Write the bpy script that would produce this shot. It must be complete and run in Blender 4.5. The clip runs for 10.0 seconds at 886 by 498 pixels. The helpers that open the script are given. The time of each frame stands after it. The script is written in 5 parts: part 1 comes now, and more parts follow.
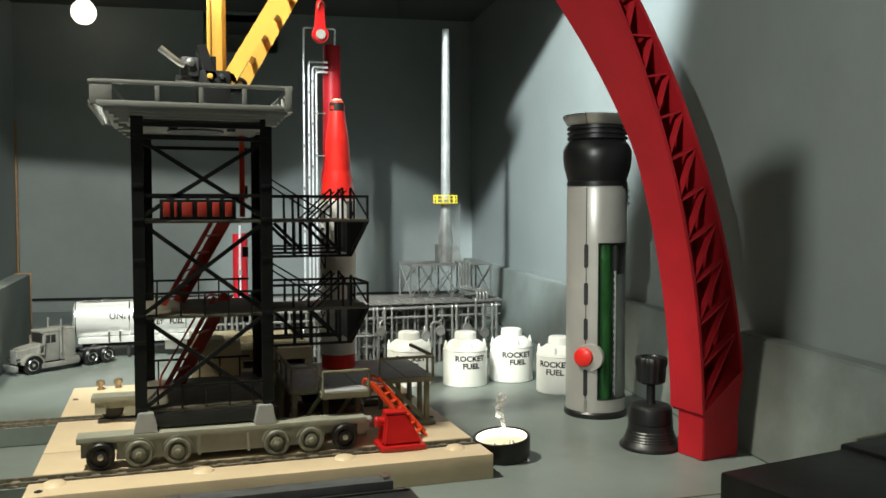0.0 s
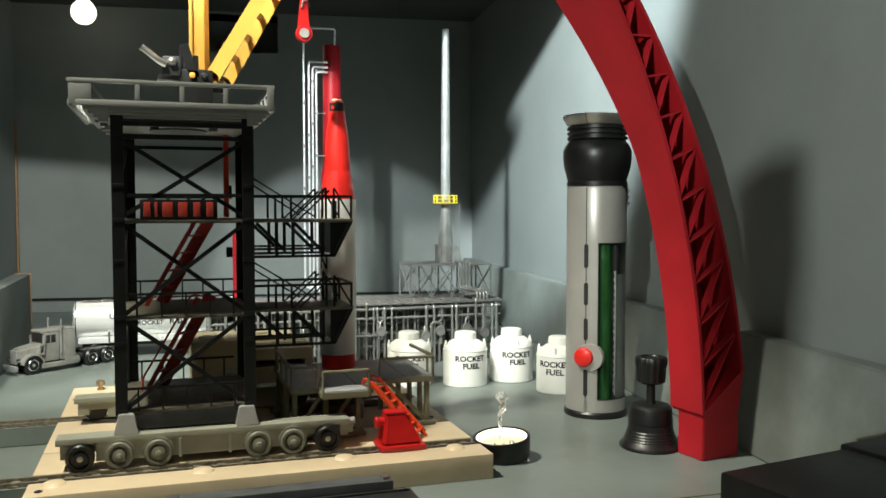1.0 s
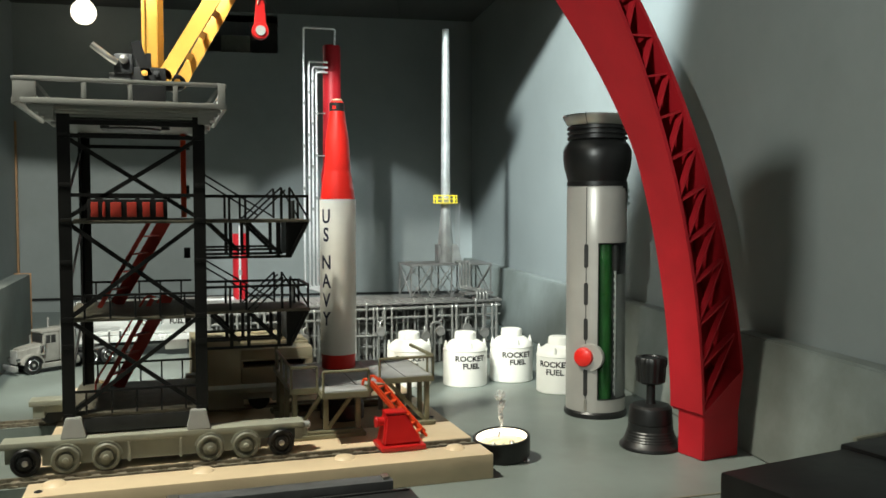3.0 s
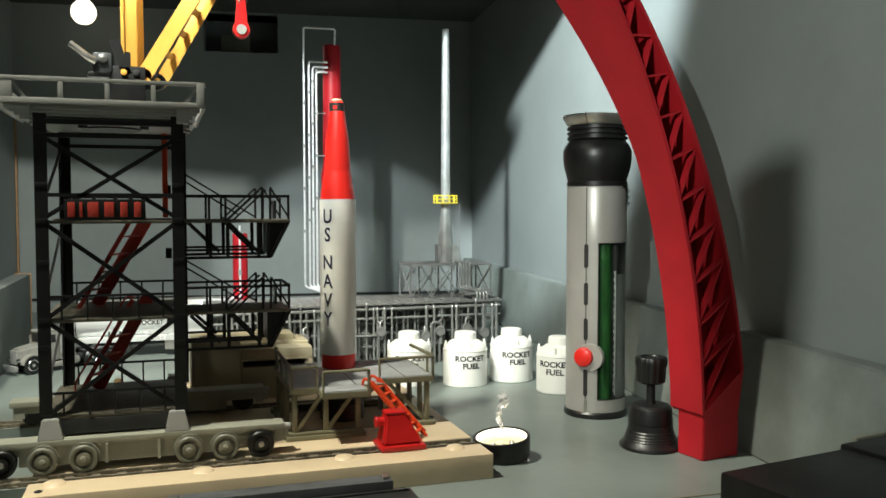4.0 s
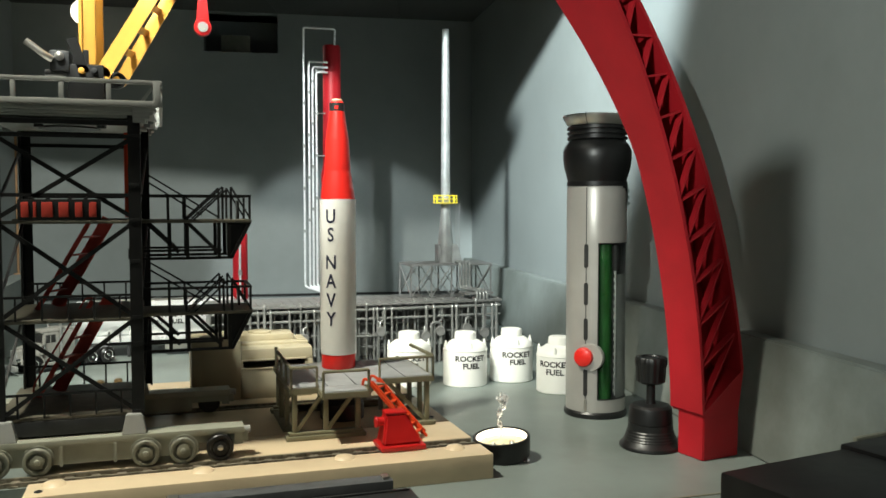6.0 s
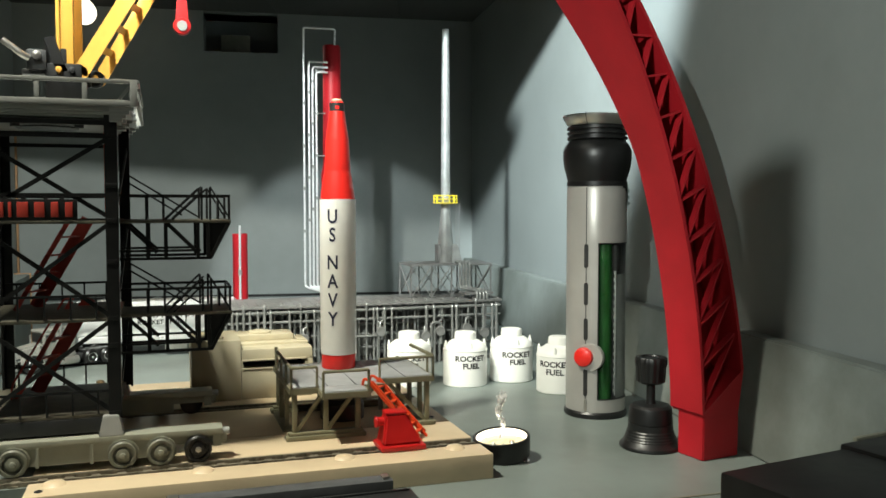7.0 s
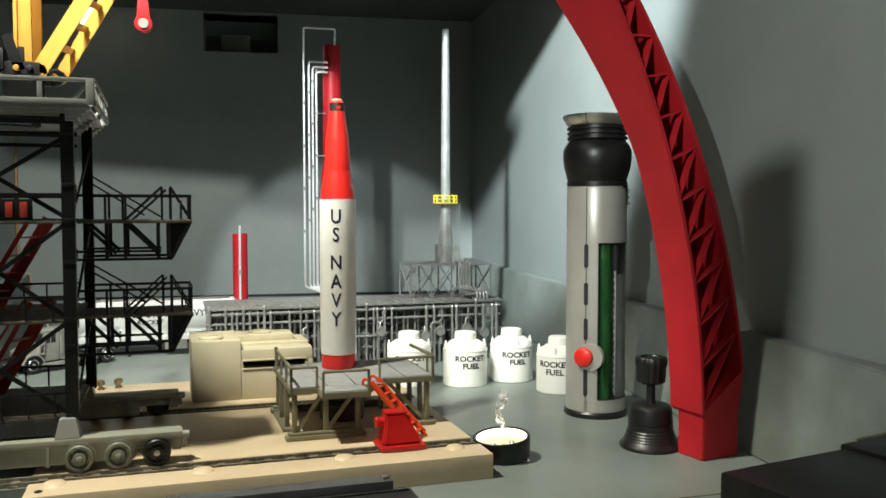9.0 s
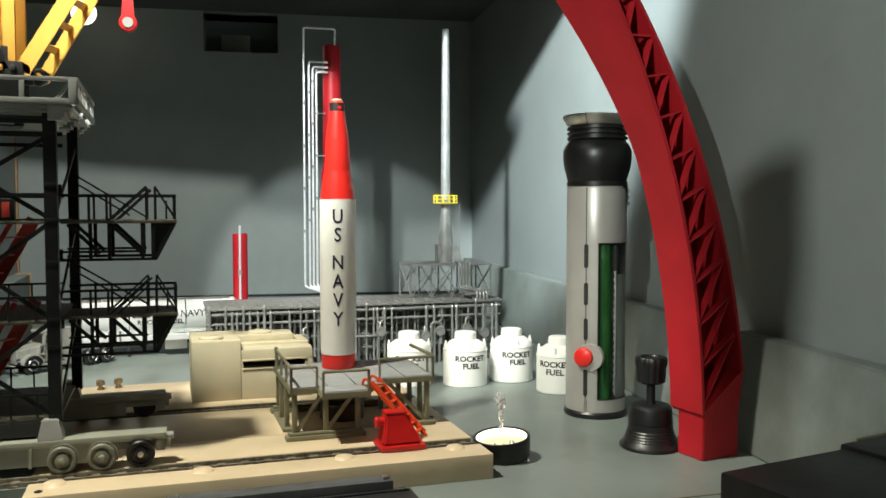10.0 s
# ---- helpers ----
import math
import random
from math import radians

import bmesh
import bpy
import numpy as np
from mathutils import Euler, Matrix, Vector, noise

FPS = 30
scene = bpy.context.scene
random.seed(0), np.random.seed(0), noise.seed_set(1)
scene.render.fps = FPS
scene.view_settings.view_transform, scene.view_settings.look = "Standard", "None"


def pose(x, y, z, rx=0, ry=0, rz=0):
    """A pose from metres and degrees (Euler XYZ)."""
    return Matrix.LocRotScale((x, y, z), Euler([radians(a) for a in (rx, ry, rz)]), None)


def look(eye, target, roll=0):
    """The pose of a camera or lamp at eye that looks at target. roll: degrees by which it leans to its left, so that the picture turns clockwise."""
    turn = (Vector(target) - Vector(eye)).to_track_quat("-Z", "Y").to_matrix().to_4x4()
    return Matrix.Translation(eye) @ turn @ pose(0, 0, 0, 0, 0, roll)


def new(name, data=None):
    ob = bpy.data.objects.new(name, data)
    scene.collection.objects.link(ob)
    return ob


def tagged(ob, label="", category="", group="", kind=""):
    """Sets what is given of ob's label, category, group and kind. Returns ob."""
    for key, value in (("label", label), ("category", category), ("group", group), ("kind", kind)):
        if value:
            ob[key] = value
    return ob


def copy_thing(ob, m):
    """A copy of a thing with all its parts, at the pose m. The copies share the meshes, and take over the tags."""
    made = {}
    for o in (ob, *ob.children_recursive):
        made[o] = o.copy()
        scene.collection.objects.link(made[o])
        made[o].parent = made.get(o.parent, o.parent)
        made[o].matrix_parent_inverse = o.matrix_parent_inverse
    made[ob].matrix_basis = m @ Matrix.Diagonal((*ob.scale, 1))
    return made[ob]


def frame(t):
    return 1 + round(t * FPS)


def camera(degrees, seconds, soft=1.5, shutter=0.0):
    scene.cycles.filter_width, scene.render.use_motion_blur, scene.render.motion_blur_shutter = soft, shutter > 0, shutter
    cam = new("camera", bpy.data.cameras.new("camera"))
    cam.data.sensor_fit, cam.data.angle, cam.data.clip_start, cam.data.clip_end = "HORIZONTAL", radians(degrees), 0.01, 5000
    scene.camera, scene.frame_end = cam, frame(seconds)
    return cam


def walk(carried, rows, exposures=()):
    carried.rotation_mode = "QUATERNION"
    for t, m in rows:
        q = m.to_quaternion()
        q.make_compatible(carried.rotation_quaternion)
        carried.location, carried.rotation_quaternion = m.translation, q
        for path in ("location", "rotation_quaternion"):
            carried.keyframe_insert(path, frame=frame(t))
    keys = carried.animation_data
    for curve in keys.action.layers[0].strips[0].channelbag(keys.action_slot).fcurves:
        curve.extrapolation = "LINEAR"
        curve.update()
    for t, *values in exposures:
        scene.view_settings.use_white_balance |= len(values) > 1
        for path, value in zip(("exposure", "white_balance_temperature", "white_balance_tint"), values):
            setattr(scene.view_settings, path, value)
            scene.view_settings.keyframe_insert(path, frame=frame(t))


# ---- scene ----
cam = camera(54.2, 10.0, soft=1.6)
EYE = pose(0, 0, 0.28, 87.16, 0, -18)
walk(cam, [(0, EYE), (10.0, EYE)])

# ---- light ----
world = bpy.data.worlds.new("world")
scene.world = world
world.use_nodes = True
world.node_tree.nodes["Background"].inputs[0].default_value = (0.75, 0.85, 1.0, 1)
world.node_tree.nodes["Background"].inputs[1].default_value = 0.01
scene.view_settings.exposure = 0.0


def lamp(name, kind, m, watts, colour, size):
    data = bpy.data.lights.new(name, kind)
    data.energy, data.color = watts, colour
    if kind == "AREA":
        data.shape, data.size = "DISK", size
    else:
        data.shadow_soft_size = size
    ob = new(name, data)
    ob.matrix_world = m
    return ob


# a cluster of reflector spots over the layout's open front, one lower spot at its side, the reflector bulb by the back wall,
# and the weak light of the room behind the camera
far_spot = lamp("far_spot", "SPOT", look((-0.262, 0.489, 1.15), (0.35, 2.25, 0.20)), 94.0, (0.95, 1.0, 0.93), 0.02)
far_spot.data.spot_size, far_spot.data.spot_blend = radians(62), 0.2
wall_spot = lamp("wall_spot", "SPOT", look((-0.25, 0.48, 1.15), (0.76, 1.52, 0.56)), 305.0, (0.84, 0.97, 1.0), 0.03)
wall_spot.data.spot_size, wall_spot.data.spot_blend = radians(32), 0.5
column_spot = lamp("column_spot", "SPOT", look((-0.235, 0.40, 0.90), (0.53, 2.40, -0.03)), 92.0, (0.90, 0.99, 1.0), 0.018)
column_spot.data.spot_size, column_spot.data.spot_blend = radians(22), 0.25
down_spot = lamp("down_spot", "SPOT", look((-0.42, 0.72, 1.45), (-0.13, 0.95, 0.0)), 124.0, (1.0, 0.98, 0.82), 0.04)
down_spot.data.spot_size, down_spot.data.spot_blend = radians(60), 0.35
side_spot = lamp("side_spot", "SPOT", look((-0.35, -0.05, 0.70), (0.66, 0.80, 0.41)), 47.0, (0.93, 1.0, 0.93), 0.006)
side_spot.data.spot_size, side_spot.data.spot_blend = radians(46), 0.8
bulb_spot = lamp("bulb_spot", "SPOT", look((-0.150, 2.270, 0.745), (0.72, 0.90, 0.20)), 1.5, (1.0, 0.97, 0.86), 0.035)
bulb_spot.data.spot_size, bulb_spot.data.spot_blend = radians(40), 0.7
room_lamp = lamp("room_lamp", "AREA", look((-0.45, -0.66, 1.34), (0.45, 1.6, 0.2)), 1.8, (0.98, 1.0, 0.85), 0.10)
# the floor spotlight's own beam, upwards
can_spot = lamp("can_spot", "SPOT", look((0.357, 0.884, 0.0165), (0.356, 0.885, 0.2)), 1.8, (1.0, 0.93, 0.78), 0.004)
can_spot.data.spot_size, can_spot.data.spot_blend = radians(50), 0.5

# ---- materials ----


def material(name, colour, rough=0.5, metal=0.0, vary=0.15, scale=60.0, bump=0.1, dirt=0.0, clear=0.0, tint=None, fine=900.0, dist=0.0006, spec=0.5):
    """Paint, plastic, metal or board: two scales of variation, stains and fine relief."""
    m = bpy.data.materials.new(name)
    m.use_nodes = True
    n, l = m.node_tree.nodes, m.node_tree.links
    b = n["Principled BSDF"]
    tc = n.new("ShaderNodeTexCoord")
    big, small, blot = (n.new("ShaderNodeTexNoise") for _ in range(3))
    for tex, s_, d_ in ((big, scale, 5), (small, fine, 3), (blot, scale * 0.3, 8)):
        tex.inputs["Scale"].default_value, tex.inputs["Detail"].default_value = s_, d_
        l.new(tc.outputs["Object"], tex.inputs["Vector"])
    blot.inputs["Roughness"].default_value = 0.7
    ramp = n.new("ShaderNodeValToRGB")
    c = Vector(colour)
    t2 = Vector(tint) if tint else c
    lo, hi = c * (1 - vary), t2 * (1 + vary)
    ramp.color_ramp.elements[0].position, ramp.color_ramp.elements[1].position = 0.3, 0.7
    ramp.color_ramp.elements[0].color, ramp.color_ramp.elements[1].color = (*lo, 1), (*hi, 1)
    l.new(big.outputs["Fac"], ramp.inputs["Fac"])
    mix = n.new("ShaderNodeMix")
    mix.data_type, mix.blend_type = "RGBA", "MULTIPLY"
    stain = n.new("ShaderNodeValToRGB")
    stain.color_ramp.elements[0].position, stain.color_ramp.elements[1].position = 0.38, 0.56
    stain.color_ramp.elements[0].color, stain.color_ramp.elements[1].color = (1 - dirt, 1 - dirt, 1 - dirt * 1.1, 1), (1, 1, 1, 1)
    l.new(blot.outputs["Fac"], stain.inputs["Fac"])
    mix.inputs["Factor"].default_value = 1.0
    l.new(ramp.outputs["Color"], mix.inputs["A"])
    l.new(stain.outputs["Color"], mix.inputs["B"])
    l.new(mix.outputs["Result"], b.inputs["Base Color"])
    rr = n.new("ShaderNodeMapRange")
    rr.inputs["To Min"].default_value, rr.inputs["To Max"].default_value = max(0.02, rough - 0.12), min(1.0, rough + 0.12)
    l.new(blot.outputs["Fac"], rr.inputs["Value"])
    l.new(rr.outputs["Result"], b.inputs["Roughness"])
    b.inputs["Metallic"].default_value, b.inputs["Coat Weight"].default_value = metal, clear
    b.inputs["Specular IOR Level"].default_value = spec
    if bump:
        bp = n.new("ShaderNodeBump")
        bp.inputs["Strength"].default_value, bp.inputs["Distance"].default_value = bump, dist
        l.new(small.outputs["Fac"], bp.inputs["Height"])
        l.new(bp.outputs["Normal"], b.inputs["Normal"])
    return m


def glow(name, colour, strength):
    m = bpy.data.materials.new(name)
    m.use_nodes = True
    b = m.node_tree.nodes["Principled BSDF"]
    b.inputs["Base Color"].default_value = (*colour, 1)
    b.inputs["Emission Color"].default_value, b.inputs["Emission Strength"].default_value = (*colour, 1), strength
    return m


def glass(name, colour, rough=0.05):
    m = bpy.data.materials.new(name)
    m.use_nodes = True
    b = m.node_tree.nodes["Principled BSDF"]
    b.inputs["Base Color"].default_value = (*colour, 1)
    b.inputs["Transmission Weight"].default_value, b.inputs["Roughness"].default_value, b.inputs["IOR"].default_value = 1.0, rough, 1.3
    return m


M_BENCH = material("bench_paint", (0.192, 0.224, 0.211), 0.40, 0, 0.10, 11, 0.15, 0.26)
M_WALL = material("wall_paint", (0.235, 0.258, 0.250), 0.55, 0, 0.06, 5, 0.14, 0.13)
M_LEDGE = material("ledge_paint", (0.215, 0.238, 0.222), 0.6, 0, 0.12, 9, 0.2, 0.30)
M_CEIL = material("ceiling_board", (0.07, 0.07, 0.065), 0.8, 0, 0.1, 6, 0.1)
M_ROOM = material("room_paint", (0.13, 0.125, 0.115), 0.8, 0, 0.1, 2, 0.0)
M_WOOD = material("raw_wood_edge", (0.34, 0.19, 0.09), 0.7, 0, 0.25, 40, 0.3)
M_CREAM = material("cream_plastic", (0.68, 0.54, 0.36), 0.42, 0, 0.05, 25, 0.06, 0.07)
M_TAN = material("tan_plastic", (0.46, 0.40, 0.27), 0.45, 0, 0.06, 25, 0.06, 0.08)
M_RAIL = material("weathered_rail", (0.27, 0.235, 0.18), 0.55, 0.5, 0.35, 220, 0.5, 0.35)
M_OLIVE = material("grey_green_plastic", (0.31, 0.315, 0.255), 0.42, 0, 0.06, 40, 0.06, 0.10)
M_TYRE = material("dark_olive_plastic", (0.20, 0.20, 0.155), 0.45, 0, 0.12, 60, 0.08, 0.15)
M_PADF = material("olive_grey_plastic", (0.20, 0.188, 0.120), 0.45, 0, 0.10, 60, 0.08, 0.12)
M_DECK = material("grey_deck", (0.36, 0.37, 0.38), 0.5, 0, 0.08, 50, 0.08, 0.12)
M_BLACK = material("black_plastic", (0.007, 0.007, 0.007), 0.42, 0, 0.3, 60, 0.05, spec=0.4)
M_RUBBER = material("black_rubber", (0.008, 0.008, 0.008), 0.38, 0, 0.3, 60, 0.10)
M_PLAT = material("light_grey_plastic", (0.33, 0.335, 0.32), 0.4, 0, 0.05, 40, 0.05, 0.08)
M_YEL = material("yellow_plastic", (0.76, 0.40, 0.075), 0.35, 0, 0.05, 40, 0.04, 0.05)
M_RED = material("red_plastic", (0.52, 0.012, 0.012), 0.35, 0, 0.08, 30, 0.05, 0.06)
M_ARCH = material("dull_red_plastic", (0.40, 0.014, 0.021), 0.45, 0, 0.10, 18, 0.06, 0.10, spec=0.25)
M_BRICKRED = material("brick_red_plastic", (0.42, 0.042, 0.027), 0.42, 0, 0.1, 60, 0.06, 0.1)
M_ORANGE = material("orange_red_plastic", (0.68, 0.06, 0.012), 0.38, 0, 0.05, 60, 0.05)
M_ROCKRED = material("rocket_red", (0.74, 0.022, 0.015), 0.35, 0, 0.05, 40, 0.04, 0.05)
M_WHITE = material("white_plastic", (0.82, 0.80, 0.74), 0.36, 0, 0.03, 30, 0.05, 0.05)
M_TANKW = material("white_tank_plastic", (0.84, 0.84, 0.80), 0.38, 0, 0.03, 30, 0.04, 0.05)
M_INK = material("dark_blue_ink", (0.012, 0.014, 0.035), 0.5, 0, 0.1, 100, 0.0)
M_INKB = material("black_ink", (0.015, 0.015, 0.015), 0.5, 0, 0.1, 100, 0.0)
M_PIPE = material("silver_grey_pipe", (0.34, 0.345, 0.335), 0.36, 0.45, 0.15, 60, 0.06, 0.15)
M_RACK = material("grey_pipe_rack", (0.24, 0.24, 0.235), 0.45, 0.2, 0.15, 60, 0.08, 0.2)
M_CHROME = material("bright_chrome", (0.82, 0.82, 0.82), 0.16, 1.0, 0.03, 60, 0.02)
M_SILVER = material("bright_silver_paint", (0.74, 0.75, 0.75), 0.3, 0.35, 0.05, 60, 0.03)
M_STEEL = material("satin_steel", (0.56, 0.54, 0.50), 0.30, 0.9, 0.06, 60, 0.05)
M_SHELL = material("satin_silver_paint", (0.42, 0.405, 0.38), 0.38, 0.35, 0.04, 40, 0.05, 0.05)
M_TRUCK = material("grey_truck_plastic", (0.24, 0.235, 0.215), 0.45, 0.1, 0.12, 60, 0.08, 0.15)
M_BRASS = material("dull_brass", (0.42, 0.32, 0.2), 0.38, 0.9, 0.2, 150, 0.1)
M_YRAIL = material("yellow_rail_paint", (0.80, 0.62, 0.03), 0.45, 0, 0.08, 80, 0.05)
M_DARK = material("charcoal_plastic", (0.028, 0.029, 0.03), 0.42, 0, 0.25, 40, 0.10, 0.2)
M_FLOOR = material("dusty_brown_plastic", (0.105, 0.095, 0.072), 0.5, 0, 0.3, 70, 0.10, 0.3)
M_LINER = material("mid_grey_plastic", (0.16, 0.17, 0.16), 0.5, 0, 0.08, 50, 0.06, 0.1)
M_GREEN = material("dark_green_tube", (0.008, 0.055, 0.010), 0.30, 0, 0.3, 60, 0.05)
M_BALLAST = material("grey_brown_ballast", (0.31, 0.275, 0.21), 0.8, 0, 0.5, 260, 0.8, 0.45, fine=1400.0, dist=0.0015)
M_STRIP = material("dark_grey_strip", (0.10, 0.105, 0.11), 0.5, 0.1, 0.2, 60, 0.15, 0.2)
M_GLASS = glass("clear_plastic", (0.86, 0.9, 0.88))
M_BULB = glow("lit_bulb", (1.0, 0.90, 0.72), 2.2)
M_LENS = glow("lit_lens", (0.80, 0.66, 0.42), 0.25)
M_FLOOD = glow("lit_reflector", (1.0, 0.93, 0.78), 2.2)

# ---- building blocks ----
PLACE = {}


def box(bm, x0, x1, y0, y1, z0, z1, bevel=0.0, m=None):
    vs = bmesh.ops.create_cube(bm, size=1)["verts"]
    for v in vs:
        v.co = Vector(((x0 + x1) / 2 + v.co.x * (x1 - x0), (y0 + y1) / 2 + v.co.y * (y1 - y0), (z0 + z1) / 2 + v.co.z * (z1 - z0)))
        if m:
            v.co = m @ v.co
    if bevel:
        bmesh.ops.bevel(bm, geom=list({e for v in vs for e in v.link_edges}), offset=bevel, segments=2, affect="EDGES", profile=0.6)
    return bm


def bar(bm, p, q, w, h=None, side=None):
    """A straight bar of rectangular section from p to q; side is the way its width w is laid."""
    p, q, h = Vector(p), Vector(q), h or w
    d = (q - p).normalized()
    s_ = Vector(side) if side else (Vector((0, 1, 0)) if abs(d.y) < 0.9 else Vector((1, 0, 0)))
    u = (s_ - d * s_.dot(d)).normalized()
    v = d.cross(u)
    c = [bm.verts.new(e + u * (a * w / 2) + v * (b * h / 2)) for e in (p, q) for a, b in ((-1, -1), (1, -1), (1, 1), (-1, 1))]
    for i in range(4):
        j = (i + 1) % 4
        bm.faces.new((c[i], c[j], c[4 + j], c[4 + i]))
    bm.faces.new(c[3::-1])
    bm.faces.new(c[4:])
    return bm


def pipe(bm, pts, r, n=10):
    """A round rod through the points, mitred at its bends."""
    pts = [Vector(p) for p in pts]
    rings = []
    for i, p in enumerate(pts):
        d = (pts[min(i + 1, len(pts) - 1)] - pts[max(i - 1, 0)]).normalized()
        u = d.orthogonal().normalized() if not rings else (u - d * u.dot(d)).normalized()
        v = d.cross(u)
        rings.append([bm.verts.new(p + (u * math.cos(2 * math.pi * k / n) + v * math.sin(2 * math.pi * k / n)) * r) for k in range(n)])
    for a, b in zip(rings, rings[1:]):
        for k in range(n):
            bm.faces.new((a[k], a[(k + 1) % n], b[(k + 1) % n], b[k]))
    bm.faces.new(rings[0][::-1])
    bm.faces.new(rings[-1])
    return bm


def rounded(pts, r, steps=4):
    """The points of a path with its corners rounded."""
    pts = [Vector(p) for p in pts]
    out = [pts[0]]
    for a, b, c in zip(pts, pts[1:], pts[2:]):
        u, v = (a - b), (c - b)
        k = min(r, u.length * 0.49, v.length * 0.49)
        s_, e = b + u.normalized() * k, b + v.normalized() * k
        out += [s_.lerp(b, t).lerp(b.lerp(e, t), t) for t in (i / steps for i in range(steps + 1))]
    return out + [pts[-1]]


def lathe(bm, profile, n=40, at=(0, 0, 0), axis="z", start=0.0, stop=360.0):
    """A turned solid from (radius, height) pairs, closed on its axis or open as the pairs say."""
    at = Vector(at)
    full = stop - start >= 359.9
    rows = []
    for r, z in profile:
        row = []
        for k in range(n if full else n + 1):
            a = radians(start + (stop - start) * k / n)
            x, y = r * math.cos(a), r * math.sin(a)
            co = (x, y, z) if axis == "z" else ((x, z, y) if axis == "y" else (z, x, y))
            row.append(bm.verts.new(at + Vector(co)))
        rows.append(row)
    m = len(rows[0])
    for a, b in zip(rows, rows[1:]):
        for k in range(m if full else m - 1):
            bm.faces.new((a[k], a[(k + 1) % m], b[(k + 1) % m], b[k]))
    bmesh.ops.remove_doubles(bm, verts=bm.verts[:], dist=1e-6)
    bmesh.ops.recalc_face_normals(bm, faces=bm.faces[:])
    return bm


def finish(name, bm, mat, angle=32):
    bmesh.ops.recalc_face_normals(bm, faces=bm.faces[:])
    me = bpy.data.meshes.new(name)
    bm.to_mesh(me)
    bm.free()
    me.materials.append(mat)
    for p in me.polygons:
        p.use_smooth = True
    me.set_sharp_from_angle(angle=radians(angle))
    return me


def centre(bm, low=False):
    co = np.array([v.co[:] for v in bm.verts])
    a, b = co.min(0), co.max(0)
    c = (a + b) / 2
    if low:
        c[2] = a[2]
    bmesh.ops.translate(bm, verts=bm.verts[:], vec=-Vector(c))
    return Vector(c)


def part(name, bm, mat, parent, label="", angle=32):
    """One mesh under a thing or a part, with its origin in its middle."""
    c = centre(bm)
    ob = new(name, finish(name, bm, mat, angle))
    ob.parent = parent
    ob.location = c - PLACE[parent]
    PLACE[ob] = c
    return tagged(ob, label)


def thing(name, label, category, at, rz=None, group="", kind=""):
    """The base of a thing. With rz its parts are built about its own origin and turned by it; without, where they stand."""
    ob = new(name)
    ob.empty_display_size = 0.02
    ob.matrix_world = pose(*at, 0, 0, rz or 0)
    PLACE[ob] = Vector(at) if rz is None else Vector()
    return tagged(ob, label, category, group, kind)


def solid(name, bm, mat, label, category, group="", kind="", angle=32):
    c = centre(bm, True)
    ob = new(name, finish(name, bm, mat, angle))
    ob.location = c
    PLACE[ob] = c
    return tagged(ob, label, category, group, kind)


def lettering(text, size, stretch=1.0, bold=0.0, depth=0.0004):
    """The text as a bmesh in the xz plane, centred, facing -y, cut in fine upright strips so that it may be bent."""
    cu = bpy.data.curves.new("text", "FONT")
    cu.body, cu.size, cu.align_x, cu.align_y, cu.offset, cu.resolution_u = text, size, "CENTER", "CENTER", bold, 3
    ob = new("text", cu)
    me = bpy.data.meshes.new_from_object(ob)
    bm = bmesh.new()
    bm.from_mesh(me)
    bpy.data.objects.remove(ob)
    bpy.data.meshes.remove(me)
    xs = [v.co.x for v in bm.verts]
    k = int((max(xs) - min(xs)) / 0.002)
    for i in range(1, k):
        bmesh.ops.bisect_plane(bm, geom=bm.verts[:] + bm.edges[:] + bm.faces[:], plane_co=(min(xs) + 0.002 * i, 0, 0), plane_no=(1, 0, 0))
    g = bmesh.ops.extrude_face_region(bm, geom=bm.faces[:])
    bmesh.ops.translate(bm, verts=[e for e in g["geom"] if isinstance(e, bmesh.types.BMVert)], vec=(0, 0, depth))
    for v in bm.verts:
        v.co = Vector((v.co.x * stretch, -v.co.z, v.co.y))
    return bm


def bend(bm, r, z, turn=0.0):
    """Wrap lettering round an upright drum of radius r, at height z, turned by degrees from -y."""
    for v in bm.verts:
        a = v.co.x / r + radians(turn)
        d = r - v.co.y
        v.co = Vector((d * math.sin(a), -d * math.cos(a), v.co.z + z))
    return bm


B = bmesh.new

# ---- structure ----
BASE = 0.026


